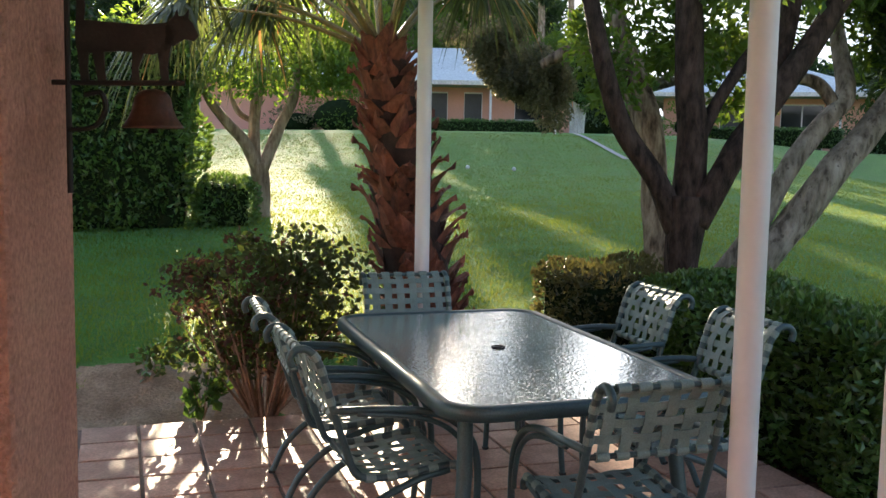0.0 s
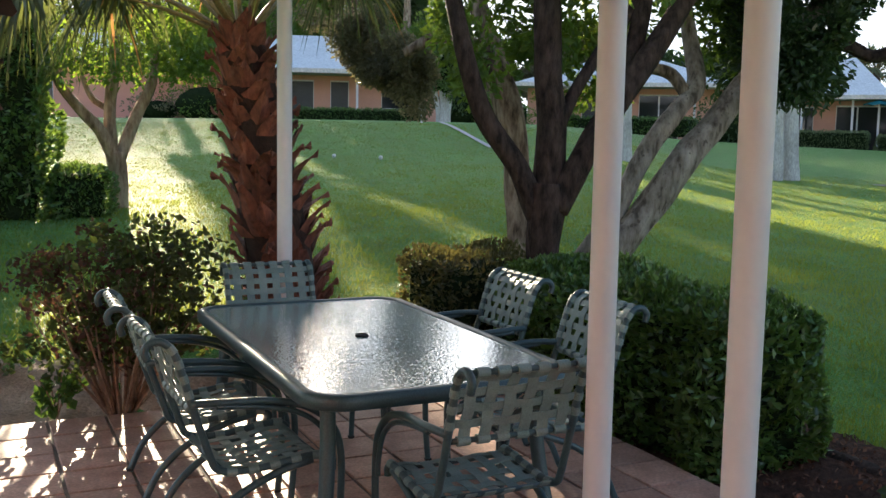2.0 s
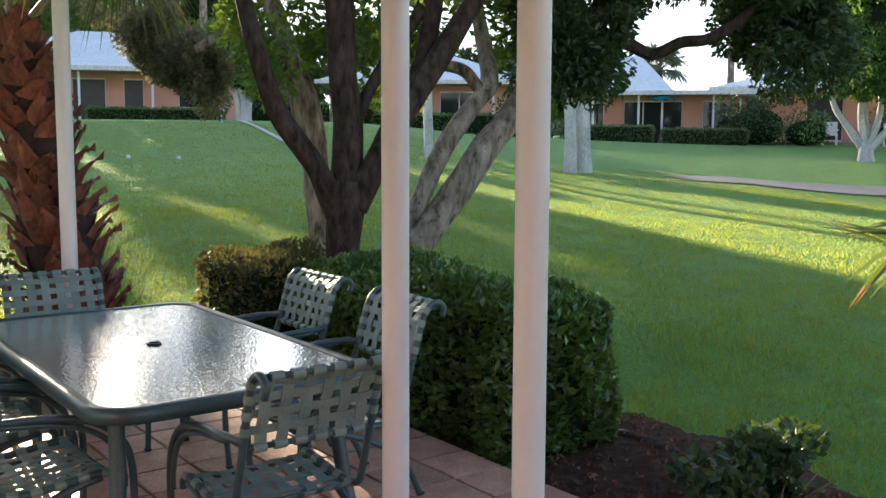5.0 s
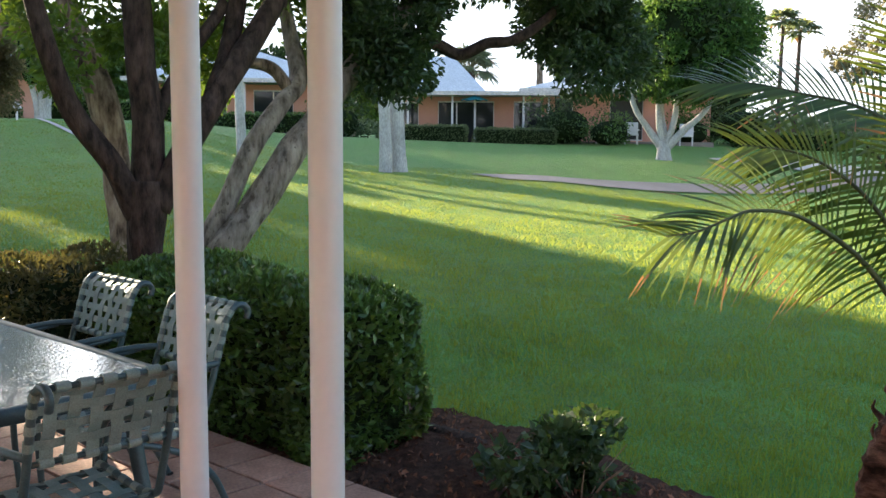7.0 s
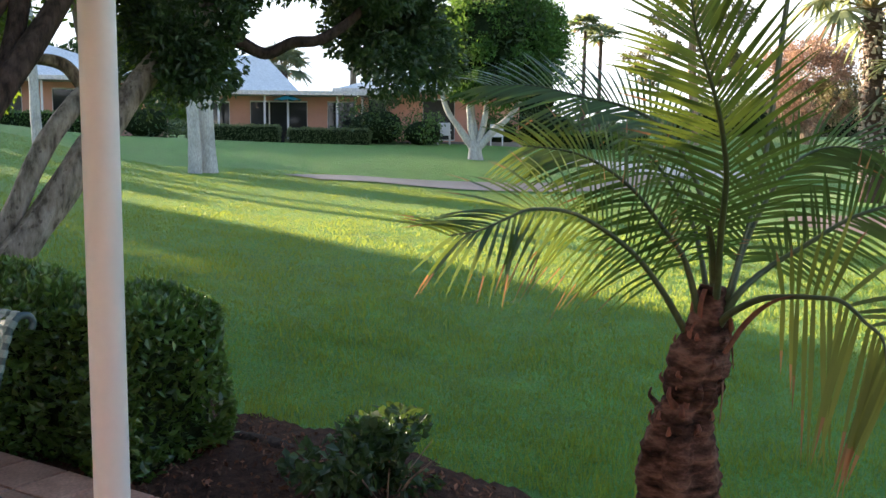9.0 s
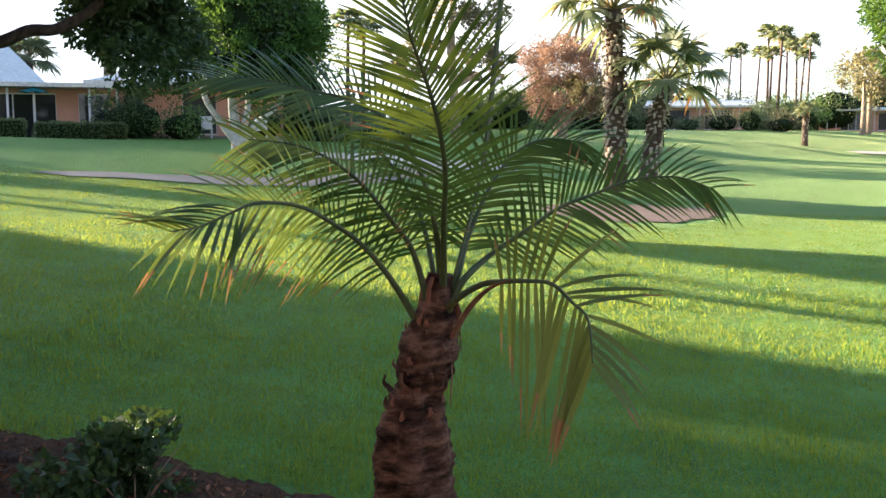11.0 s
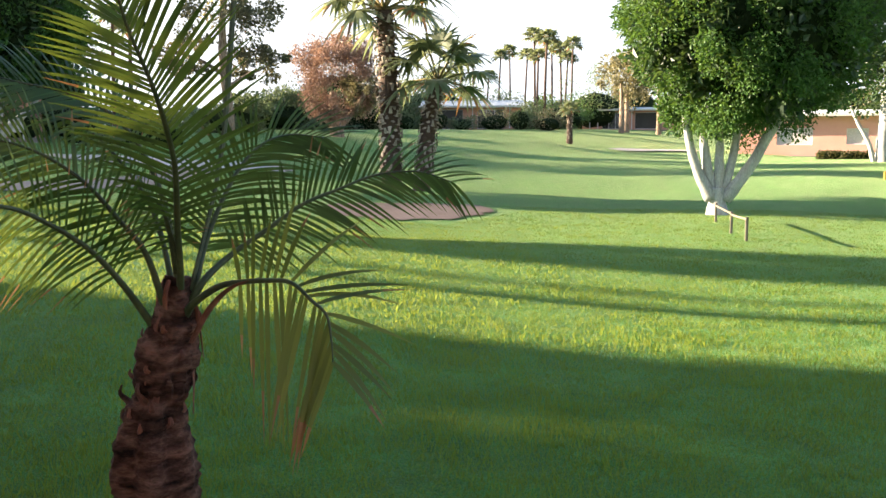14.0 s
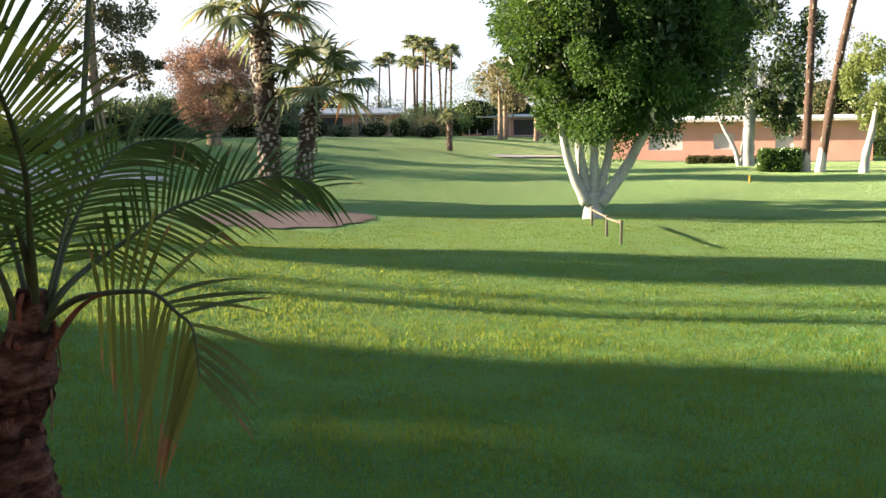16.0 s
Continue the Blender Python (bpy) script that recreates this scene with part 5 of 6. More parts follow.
tree("ficus_tree", "clipped ficus with whitewashed branching trunk", "tree", on_ground(23.97, 29.25), [
    ([(23.97, 29.25, 0.72), (23.97, 29.25, 1.15), (23.97, 29.25, 1.55)], [0.36, 0.27, 0.22]),
    ([(23.92, 29.30, 1.30), (23.55, 29.60, 1.95), (23.15, 29.90, 2.70), (22.9, 30.1, 3.8)], [0.17, 0.12, 0.10, 0.08]),
    ([(23.95, 29.25, 1.35), (23.80, 29.38, 2.40), (23.80, 29.40, 3.8)], [0.14, 0.11, 0.08]),
    ([(24.00, 29.22, 1.35), (24.25, 29.02, 2.40), (24.30, 29.0, 3.8)], [0.14, 0.11, 0.08]),
    ([(24.02, 29.20, 1.30), (24.50, 28.80, 1.95), (25.05, 28.35, 2.65), (25.5, 28.0, 3.8)], [0.17, 0.13, 0.10, 0.08]),
    ([(23.98, 29.25, 1.70), (24.10, 29.60, 2.50), (24.3, 29.9, 3.6)], [0.14, 0.11, 0.07]),
], [
    crown((24.55, 28.65, 5.15), (2.35, 2.35, 2.1), 26000, 0.15, "leaf_ficus", 54, 150, 0.22, 0.8, 0.12),
    # inner leaves in a darker colour stand for shade within the crown
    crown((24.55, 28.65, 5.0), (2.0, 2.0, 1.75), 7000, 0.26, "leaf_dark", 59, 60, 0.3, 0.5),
    crown((23.45, 29.55, 3.1), (0.5, 0.5, 0.4), 700, 0.13, "leaf_ficus", 55, 8, 0.5),
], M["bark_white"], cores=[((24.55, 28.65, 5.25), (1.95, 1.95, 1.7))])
tree("lawn_ficus", "large round ficus with white branching trunks on the fairway", "tree", on_ground(26.47, 7.33), [
    ([(26.47, 7.33, -0.60), (26.47, 7.33, -0.20), (26.47, 7.33, 0.20)], [0.33, 0.22, 0.2]),
    ([(26.37, 7.47, -0.10), (26.12, 7.82, 0.80), (26.02, 8.02, 1.70), (25.97, 8.17, 2.80)], [0.173, 0.122, 0.101, 0.072]),
    ([(26.47, 7.42, -0.10), (26.37, 7.62, 0.90), (26.37, 7.72, 1.90), (26.37, 7.77, 2.80)], [0.158, 0.122, 0.101, 0.072]),
    ([(26.47, 7.32, -0.10), (26.52, 7.32, 1.00), (26.57, 7.37, 1.90), (26.57, 7.37, 3.00)], [0.158, 0.115, 0.101, 0.072]),
    ([(26.52, 7.27, -0.10), (26.62, 7.02, 0.90), (26.67, 6.92, 1.70), (26.67, 6.87, 2.80)], [0.144, 0.108, 0.0936, 0.0648]),
    ([(26.52, 7.17, -0.10), (26.62, 6.62, 0.65), (26.67, 6.22, 1.40), (26.77, 5.87, 2.10), (26.87, 5.57, 3.00)], [0.173, 0.144, 0.13, 0.115, 0.072]),
# last crown: dark leaf colour inside puts in the crown's own shade
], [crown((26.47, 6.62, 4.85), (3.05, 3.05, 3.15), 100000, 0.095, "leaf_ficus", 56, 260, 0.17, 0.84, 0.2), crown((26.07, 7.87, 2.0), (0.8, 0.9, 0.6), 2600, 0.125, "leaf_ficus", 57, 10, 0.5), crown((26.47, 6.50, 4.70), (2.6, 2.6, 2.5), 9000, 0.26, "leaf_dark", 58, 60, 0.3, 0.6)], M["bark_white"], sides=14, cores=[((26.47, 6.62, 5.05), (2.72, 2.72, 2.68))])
tree("ivy_clad_tree", "small ivy-clad tree with pale trunk by a house", "tree", on_ground(3.4, 34.2), [
    ([(3.4, 34.2, 1.9), (3.4, 34.2, 2.3), (3.38, 34.2, 2.9), (3.3, 34.2, 3.6)], [0.24, 0.16, 0.12, 0.10]),
    ([(3.28, 34.2, 1.9), (3.24, 34.2, 2.4), (3.10, 34.2, 3.2)], [0.15, 0.10, 0.08]),
    ([(3.52, 34.2, 1.9), (3.54, 34.2, 2.4), (3.62, 34.2, 3.2)], [0.15, 0.10, 0.08]),
], [crown((3.35, 34.2, 4.15), (0.72, 0.72, 1.1), 6000, 0.11, "leaf_hedge", 59, 40, 0.3, 0.7)], M["bark_white"], cores=[((3.35, 34.2, 4.15), (0.6, 0.6, 0.95))])
tree("russet_tree", "broad russet-brown tree beyond the fairway", "tree", on_ground(47.4, 35.85), [
    ([(47.4, 35.85, 1.2), (47.4, 35.85, 2.0), (47.3, 35.9, 3.0), (47.3, 36.0, 4.2)], [0.55, 0.42, 0.36, 0.2]),
    ([(47.4, 35.85, 2.1), (46.5, 36.5, 3.2), (45.9, 37.0, 4.3)], [0.24, 0.17, 0.08]),
    ([(47.4, 35.85, 2.1), (48.2, 35.1, 3.2), (48.7, 34.5, 4.5)], [0.24, 0.17, 0.08]),
], [crown((47.45, 35.8, 5.05), (2.5, 2.5, 2.5), 17000, 0.15, "leaf_brown", 60, 90, 0.24, 0.6, 0.2), crown((48.4, 34.8, 4.3), (1.3, 1.3, 1.3), 3200, 0.15, "leaf_olive", 61, 36, 0.3, 0.5)], M["bark_tan"])
tree("open_pine", "tall sparse tree with dull olive foliage", "tree", on_ground(38.6, 35.9), [
    ([(38.6, 35.9, 1.2), (38.6, 35.9, 3.0), (38.4, 36.0, 6.0), (38.5, 35.9, 9.5)], [0.30, 0.26, 0.2, 0.1]),
    ([(38.5, 35.9, 4.0), (39.5, 35.0, 4.8), (40.3, 34.3, 5.2)], [0.12, 0.09, 0.04]),
    ([(38.5, 35.9, 4.6), (37.5, 36.8, 5.4), (36.6, 37.6, 5.8)], [0.12, 0.09, 0.04]),
], [crown((38.5, 35.9, 8.2), (2.6, 2.6, 2.6), 4200, 0.22, "leaf_olive", 62, 22, 0.26, 0.4), crown((39.8, 34.8, 5.2), (1.9, 1.9, 1.2), 1700, 0.22, "leaf_olive", 63, 14, 0.28, 0.4), crown((37.3, 37.0, 5.6), (1.7, 1.7, 1.3), 1500, 0.22, "leaf_olive", 64, 12, 0.3, 0.4)], M["bark_tan"])
tree("drooping_tree", "tall drooping dark green tree by the pink house", "tree", on_ground(60.2, 8.3), [
    ([(60.2, 8.3, -0.4), (60.2, 8.3, 1.0), (60.2, 8.2, 3.5), (60.2, 8.1, 6.0)], [0.42, 0.36, 0.32, 0.2]),
    ([(60.0, 8.7, -0.3), (59.9, 9.0, 0.9), (59.8, 9.6, 2.0), (59.8, 10.0, 2.9)], [0.14, 0.12, 0.09, 0.05]),
], [crown((60.2, 7.4, 6.2), (2.6, 2.9, 3.2), 9000, 0.27, "leaf_dark", 65, 40, 0.28, 0.5), crown((60.2, 6.6, 3.2), (1.6, 1.3, 1.6), 2500, 0.25, "leaf_dark", 66, 16, 0.34, 0.4)], M["bark_white"])
tree("weeping_tree", "pale green weeping tree beside two tall palms", "tree", on_ground(54.0, 1.75), [
    ([(54.0, 1.9, -0.5), (54.0, 1.85, 0.5), (54.0, 1.6, 1.8), (54.0, 1.4, 3.2)], [0.26, 0.19, 0.17, 0.1]),
], [crown((54.0, 1.2, 4.1), (1.9, 2.1, 2.3), 8000, 0.22, "leaf_willow", 67, 40, 0.28, 0.5)], M["bark_white"])


def tall_palm(x, y, height, lean, r=0.19, white=1.2):
    t = fan_palm_far("tall_fan_palm", "very tall slender fan palm with whitewashed foot", x, y, height, r, r * 0.8, 2.4, 22, lean, 12, 70, group="tall palms by the house")
    bm = tube(bmesh.new(), [Vector((0, 0, -0.1)), Vector((lean[0] * 0.06, lean[1] * 0.06, white))], [r * 1.45, r * 1.12], 12)
    part("painted_foot", bm, M["bark_white"], t, "whitewashed foot")
    return t


tall_palm(55.3, 4.73, 14.0, (0.0, -0.3))
tall_palm(54.8, 4.0, 14.0, (0.2, -2.6))

# A row of far palms over the course.
g0 = random.Random(17)
first = fan_palm_far("distant_palm", "distant tall fan palm against the sky", 112.6, 55.7, 11.2, 0.15, 0.12, 1.8, 22, (0.3, 0.3), 9, group="distant palms")
for x, y, h in ((112.5, 66.3, 8.4), (130.6, 74.9, 10.2), (149, 83, 9.0), (132.4, 71.7, 10.6), (142, 74.7, 12.0), (125.3, 63.7, 10.0), (110.5, 54.4, 8.6), (108.6, 52.5, 10.5), (136, 64.6, 11.8), (127.6, 59.1, 10.8), (123.6, 55.9, 11.0), (126, 58, 9.4), (53.3, 53.2, 8.0), (57.7, 55.9, 7.6), (120, 72, 7.0), (140, 88, 8.5), (150, 92, 9)):
    c = copy_thing(first, Matrix.Translation(on_ground(x, y)) @ Matrix.Rotation(g0.random() * 6.28, 4, "Z"))
    c.scale = (0.9 + 0.2 * g0.random(),) * 2 + (h / 11.2,)


fan_palm_far("garden_palm", "yellow-green fan palm behind the white-roofed house", 26.8, 49.4, 3.8, 0.26, 0.2, 1.8, 28, (0, 0), 24)
fan_palm_far("small_palm", "small palm with shaggy trunk standing on the course", 69.3, 25.2, 2.3, 0.2, 0.17, 1.0, 18, (0, 0), 14, 40)


def bushy(name, label, cat, x, y, radii, n, leaf, mat, seed, group="", lift=0.0, clumps=16):
    o = on_ground(x, y)
    t = thing(name, label, cat, group, m=Matrix.Translation(o))
    p, way = clump_points(n, (0, 0, radii[2] * 0.75 + lift), radii, seed=seed, clumps=clumps, clump_r=0.45, hollow=0.45)
    p[:, 2] = np.maximum(p[:, 2], 0.02)
    part("leaves", leaf_cloud("leaves", p, leaf, M[mat], 0.5, way), None, t)
    # core coloured dark for the shade inside the bush
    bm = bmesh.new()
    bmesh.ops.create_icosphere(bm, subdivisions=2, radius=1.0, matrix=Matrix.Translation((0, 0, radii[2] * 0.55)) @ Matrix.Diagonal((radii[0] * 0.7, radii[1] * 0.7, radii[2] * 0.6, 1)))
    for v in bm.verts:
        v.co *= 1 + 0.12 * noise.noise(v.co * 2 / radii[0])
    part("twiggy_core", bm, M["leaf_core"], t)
    return t


for i, (x, y, r, n, mat) in enumerate([(-5.6, 41.5, (1.6, 1.0, 1.2), 1300, "leaf_tree"), (-7.6, 42.5, (1.2, 0.9, 0.7), 700, "leaf_olive"), (4.4, 37.5, (0.9, 0.9, 1.0), 700, "leaf_dark"), (5.3, 39, (1.0, 1.0, 0.8), 700, "leaf_hedge"),
        (24.4, 36.6, (1.9, 1.3, 1.25), 1800, "leaf_dark"), (26.0, 35.4, (1.3, 1.0, 0.9), 900, "leaf_hedge"), (15.3, 39.5, (1.3, 1.0, 1.0), 900, "leaf_dark"), (30.5, 35.5, (1.2, 1.0, 0.9), 700, "leaf_hedge"), (33, 35.0, (1.6, 1.2, 1.3), 900, "leaf_dark"), (8.6, 41, (1.0, 0.9, 0.9), 600, "leaf_tree")]):
    bushy("garden_shrub", "rounded green shrub in front of a house", "shrub", x, y, r, n, 0.15, mat, 200 + i, "garden shrubs")
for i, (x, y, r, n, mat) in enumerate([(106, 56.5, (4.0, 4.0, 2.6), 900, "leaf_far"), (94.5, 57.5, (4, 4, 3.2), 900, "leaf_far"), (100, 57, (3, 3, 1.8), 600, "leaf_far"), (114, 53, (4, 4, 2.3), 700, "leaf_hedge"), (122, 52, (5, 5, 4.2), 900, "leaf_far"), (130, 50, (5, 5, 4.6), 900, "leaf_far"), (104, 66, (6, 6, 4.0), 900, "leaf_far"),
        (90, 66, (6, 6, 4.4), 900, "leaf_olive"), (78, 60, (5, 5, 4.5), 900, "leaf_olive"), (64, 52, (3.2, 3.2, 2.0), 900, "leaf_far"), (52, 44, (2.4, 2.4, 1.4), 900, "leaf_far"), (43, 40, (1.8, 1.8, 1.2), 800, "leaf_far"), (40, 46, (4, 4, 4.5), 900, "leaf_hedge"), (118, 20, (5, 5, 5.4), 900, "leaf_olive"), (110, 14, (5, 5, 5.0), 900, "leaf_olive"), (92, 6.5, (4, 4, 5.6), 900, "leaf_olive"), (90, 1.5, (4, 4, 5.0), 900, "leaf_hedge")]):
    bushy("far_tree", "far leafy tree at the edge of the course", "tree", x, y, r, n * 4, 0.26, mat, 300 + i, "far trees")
for i, (x, y, mat) in enumerate([(98.3, 38.7, "leaf_olive"), (103, 40, "leaf_olive"), (106, 37.5, "leaf_olive")]):
    o = on_ground(x, y)
    tree("thin_tree", "thin tan-leaved tree before distant houses", "tree", o, [([o + Vector((0, 0, -0.3)), o + Vector((0.1, 0, 2)), o + Vector((0, 0.1, 5.5))], [0.35, 0.26, 0.1])], [crown(o + Vector((0, 0, 6.0)), (2.8, 2.8, 3.0), 1500, 0.4, mat, 400 + i, 22, 0.3)], M["bark_tan"], "thin trees")
for i, (x, y, r, mat) in enumerate([(-3, 56, 4.0, "leaf_tree"), (-13, 58, 4.5, "leaf_olive"), (5.0, 55, 2.6, "leaf_tree"), (14, 57, 2.6, "leaf_olive"), (36, 50, 3.6, "leaf_dark")]):
    o = on_ground(x, y)
    tree("background_tree", "leafy tree rising behind the house roofs", "tree", o, [([o + Vector((0, 0, -0.3)), o + Vector((0.1, 0, 2.5)), o + Vector((0, 0.2, 5))], [0.4, 0.3, 0.12])], [crown(o + Vector((0, 0, 4.2)), (r, r, r * 0.7), 5200, 0.24, mat, 420 + i, 34, 0.28)], M["bark_tan"], "background trees")

# Added trees: they shade the lawn and block sky in the table's reflection.
for i, (x, y, h, r, mat) in enumerate([(-35, 65, 10.8, 4.8, "leaf_dark"), (-24, 62, 10.9, 4.0, "leaf_dark"), (-17.5, 63, 7.2, 3.0, "leaf_tree"), (-11, 63, 7.2, 3.0, "leaf_dark"), (-5, 63, 9.2, 3.0, "leaf_tree"), (-28, 64, 11.2, 4.6, "leaf_tree"), (-20.5, 64, 7.2, 4.6, "leaf_dark"), (-14, 64, 7.2, 4.6, "leaf_tree"), (-8, 66, 7.2, 4.4, "leaf_dark"), (-2.0, 64, 9.6, 4.2, "leaf_tree"), (3.0, 67, 9.6, 3.0, "leaf_dark"), (8.8, 65, 5.5, 2.4, "leaf_tree"), (15.5, 70, 7.3, 3.4, "leaf_olive"), (21, 68, 6.5, 4.0, "leaf_dark"), (27.5, 69, 6.5, 4.4, "leaf_tree")]):
    o = on_ground(x, y)
    tree("tall_background_tree", "tall leafy tree added behind the houses to shade the lawn", "tree", o, [([o + Vector((0, 0, -0.3)), o + Vector((0.1, 0, 3.5)), o + Vector((0, 0.2, h * 0.7))], [0.5, 0.4, 0.15])], [crown(o + Vector((0, 0, h * 0.60)), (r, r, h * 0.40), 11000, 0.44, mat, 460 + i, 40, 0.28)], M["bark_tan"], "tall background trees")

# Tall unseen trees and palms, added behind houses to cast the lawn's long shadows.
for i, (x, y, bottom, topz, r) in enumerate([(-10.95, 57.6, 10.2, 16.8, 0.45), (-9.45, 57.5, 9.6, 17.6, 0.58), (-7.7, 57.0, 8.6, 16.6, 0.8), (-6.65, 57.6, 9.8, 17.6, 0.7), (-5.2, 57.0, 8.2, 17.2, 0.75), (-4.05, 57.4, 8.6, 17.8, 0.75), (3.3, 57.2, 9.8, 16.6, 0.95), (5.0, 57.8, 10.6, 17.0, 0.85), (36.5, 58.0, 12.6, 17.0, 3.0)]):
    o = on_ground(x, y)
    tree("slender_tree", "unseen slender evergreen added to cast lawn shadows", "tree", o, [([o + Vector((0, 0, -0.3)), o + Vector((0.1, 0, 5)), o + Vector((0, 0.1, topz * 0.8))], [0.3, 0.22, 0.1])], [crown((x, y, bottom + (topz - bottom) * f), (r, r, (topz - bottom) * 0.19), 2600, 0.34, "leaf_dark", 480 + 4 * i + k, 26, 0.34, 0.2) for k, f in enumerate((0.14, 0.38, 0.62, 0.86))], M["bark_tan"], "slender trees")
for x, y in ((-0.45, 57), (0.45, 57.3)):
    fan_palm_far("slim_palm", "unseen slim fan palm added to cast thin lawn shadows", x, y, 18.0, 0.17, 0.14, 1.7, 18, (0, 0), 10, group="slim palms")

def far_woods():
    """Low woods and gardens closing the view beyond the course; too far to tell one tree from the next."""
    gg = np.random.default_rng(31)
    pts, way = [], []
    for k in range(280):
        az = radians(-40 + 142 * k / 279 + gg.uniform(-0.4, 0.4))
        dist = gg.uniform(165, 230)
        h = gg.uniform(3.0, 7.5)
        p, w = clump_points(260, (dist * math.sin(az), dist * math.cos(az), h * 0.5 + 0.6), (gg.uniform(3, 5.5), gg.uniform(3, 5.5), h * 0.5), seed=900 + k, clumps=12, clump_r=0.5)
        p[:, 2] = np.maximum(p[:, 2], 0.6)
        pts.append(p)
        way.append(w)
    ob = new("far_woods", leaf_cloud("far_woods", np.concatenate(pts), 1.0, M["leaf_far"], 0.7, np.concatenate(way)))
    tagged(ob, "low green trees and gardens beyond the golf course", "trees", kind="stuff")


far_woods()

# Clipped hedges and low walls by the far houses.
far_hedge(55.0, 7.0, 55.4, 4.95, 1.25, 2200, "block_hedge", 1.6, "square clipped hedge by the pink house", 0.16, seed=71)
far_hedge(66.5, 13.0, 66.8, 8.5, 0.55, 1300, "garden_hedge", 0.7, seed=72, leaf=0.16, mat="leaf_red")
for i, (x, y, r) in enumerate([(84.0, 47.2, (1.5, 1.5, 1.1)), (85.2, 44.6, (1.9, 1.9, 1.5)), (86.6, 42.3, (1.3, 1.3, 0.9)), (88.0, 39.6, (1.8, 1.8, 1.2)), (88.6, 37.3, (1.4, 1.4, 1.5)), (90.0, 35.0, (1.7, 1.7, 1.0))]):
    bushy("boundary_shrub", "rounded dusky shrub before a distant house", "shrub", x, y, r, 900, 0.2, "leaf_dusk" if i % 2 else "leaf_far", 340 + i, "boundary shrubs")
far_hedge(104, 53.5, 108, 51.2, 1.3, 700, "garden_hedge", 1.2, leaf=0.35, seed=73)
far_hedge(4.6, 37.2, 6.9, 38.2, 0.9, 900, seed=74)
far_hedge(31.5, 34.0, 36, 31.5, 0.8, 900, seed=75)

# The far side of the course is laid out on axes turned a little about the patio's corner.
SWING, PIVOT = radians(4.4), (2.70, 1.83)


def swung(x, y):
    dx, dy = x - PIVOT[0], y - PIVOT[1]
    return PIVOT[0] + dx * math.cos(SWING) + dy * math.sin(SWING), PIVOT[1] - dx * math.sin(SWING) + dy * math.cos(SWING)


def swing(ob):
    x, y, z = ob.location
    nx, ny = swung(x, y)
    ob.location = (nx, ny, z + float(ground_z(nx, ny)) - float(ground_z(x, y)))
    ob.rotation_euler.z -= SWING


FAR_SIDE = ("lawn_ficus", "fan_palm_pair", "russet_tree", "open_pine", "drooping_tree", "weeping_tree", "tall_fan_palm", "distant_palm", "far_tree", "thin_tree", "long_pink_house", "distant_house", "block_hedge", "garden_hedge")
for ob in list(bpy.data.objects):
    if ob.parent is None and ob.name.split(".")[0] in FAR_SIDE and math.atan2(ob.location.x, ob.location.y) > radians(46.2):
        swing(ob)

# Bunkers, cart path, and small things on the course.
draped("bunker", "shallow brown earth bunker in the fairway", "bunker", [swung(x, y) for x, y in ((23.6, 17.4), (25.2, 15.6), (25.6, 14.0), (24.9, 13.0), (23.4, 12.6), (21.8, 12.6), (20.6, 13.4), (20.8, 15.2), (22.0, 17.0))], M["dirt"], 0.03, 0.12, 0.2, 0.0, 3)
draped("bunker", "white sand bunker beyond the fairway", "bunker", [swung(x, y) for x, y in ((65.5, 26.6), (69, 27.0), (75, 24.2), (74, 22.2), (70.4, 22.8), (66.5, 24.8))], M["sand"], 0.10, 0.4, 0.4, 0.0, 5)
draped("bunker", "white sand bunker beside the course path", "bunker", [(26.5, 29.5), (29.5, 28.5), (33.5, 24.5), (33.0, 22.8), (29.0, 24.8), (25.6, 27.8)], M["sand"], 0.06, 0.25, 0.3, 0.0, 6)


def ribbon(name, label, pts, width, mat, lift=0.03):
    line = smooth_line([Vector((x, y, 0)) for x, y in pts], 14)
    bm = bmesh.new()
    rows = []
    for i, p in enumerate(line):
        d = (line[min(i + 1, len(line) - 1)] - line[max(i - 1, 0)]).normalized()
        s = Vector((-d.y, d.x, 0)) * (width / 2)
        rows.append([bm.verts.new(on_ground(p.x + s.x * e, p.y + s.y * e, lift)) for e in (-1, -0.33, 0.33, 1)])
    for a, b in zip(rows, rows[1:]):
        for k in range(3):
            bm.faces.new((a[k], a[k + 1], b[k + 1], b[k]))
    bmesh.ops.recalc_face_normals(bm, faces=bm.faces)
    return tagged(part(name, bm, mat, None, label, True), label, "path", kind="structure")


ribbon("cart_path", "pale concrete cart path across the lawn", [(13.4, 23.4), (15.3, 23.8), (16.9, 23.5), (18.9, 23.2), (22.0, 22.9), (26.0, 23.4), (31.0, 25.2)], 1.5, M["path"])
ribbon("foot_path", "narrow pale concrete kerb below the houses", [(2.85, 29.6), (3.25, 26.8), (3.65, 24.2)], 0.14, M["kerb"])


def low_rail():
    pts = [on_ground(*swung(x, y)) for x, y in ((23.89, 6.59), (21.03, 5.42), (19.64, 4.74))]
    t = thing("low_rail", "low timber rail on short posts beside the tree", "rail", m=Matrix.Translation(pts[1]))
    for p in pts:
        q = p - pts[1]
        part("post", boxed((0.05, 0.05, 0.50), q + Vector((0, 0, 0.2)), 0.4, 0.008), M["wood"], t)
    for a, b in zip(pts, pts[1:]):
        line = [a - pts[1] + Vector((0, 0, 0.38)), b - pts[1] + Vector((0, 0, 0.40))]
        part("handrail", tube(bmesh.new(), line, 0.022, 6), M["wood"], t)


low_rail()


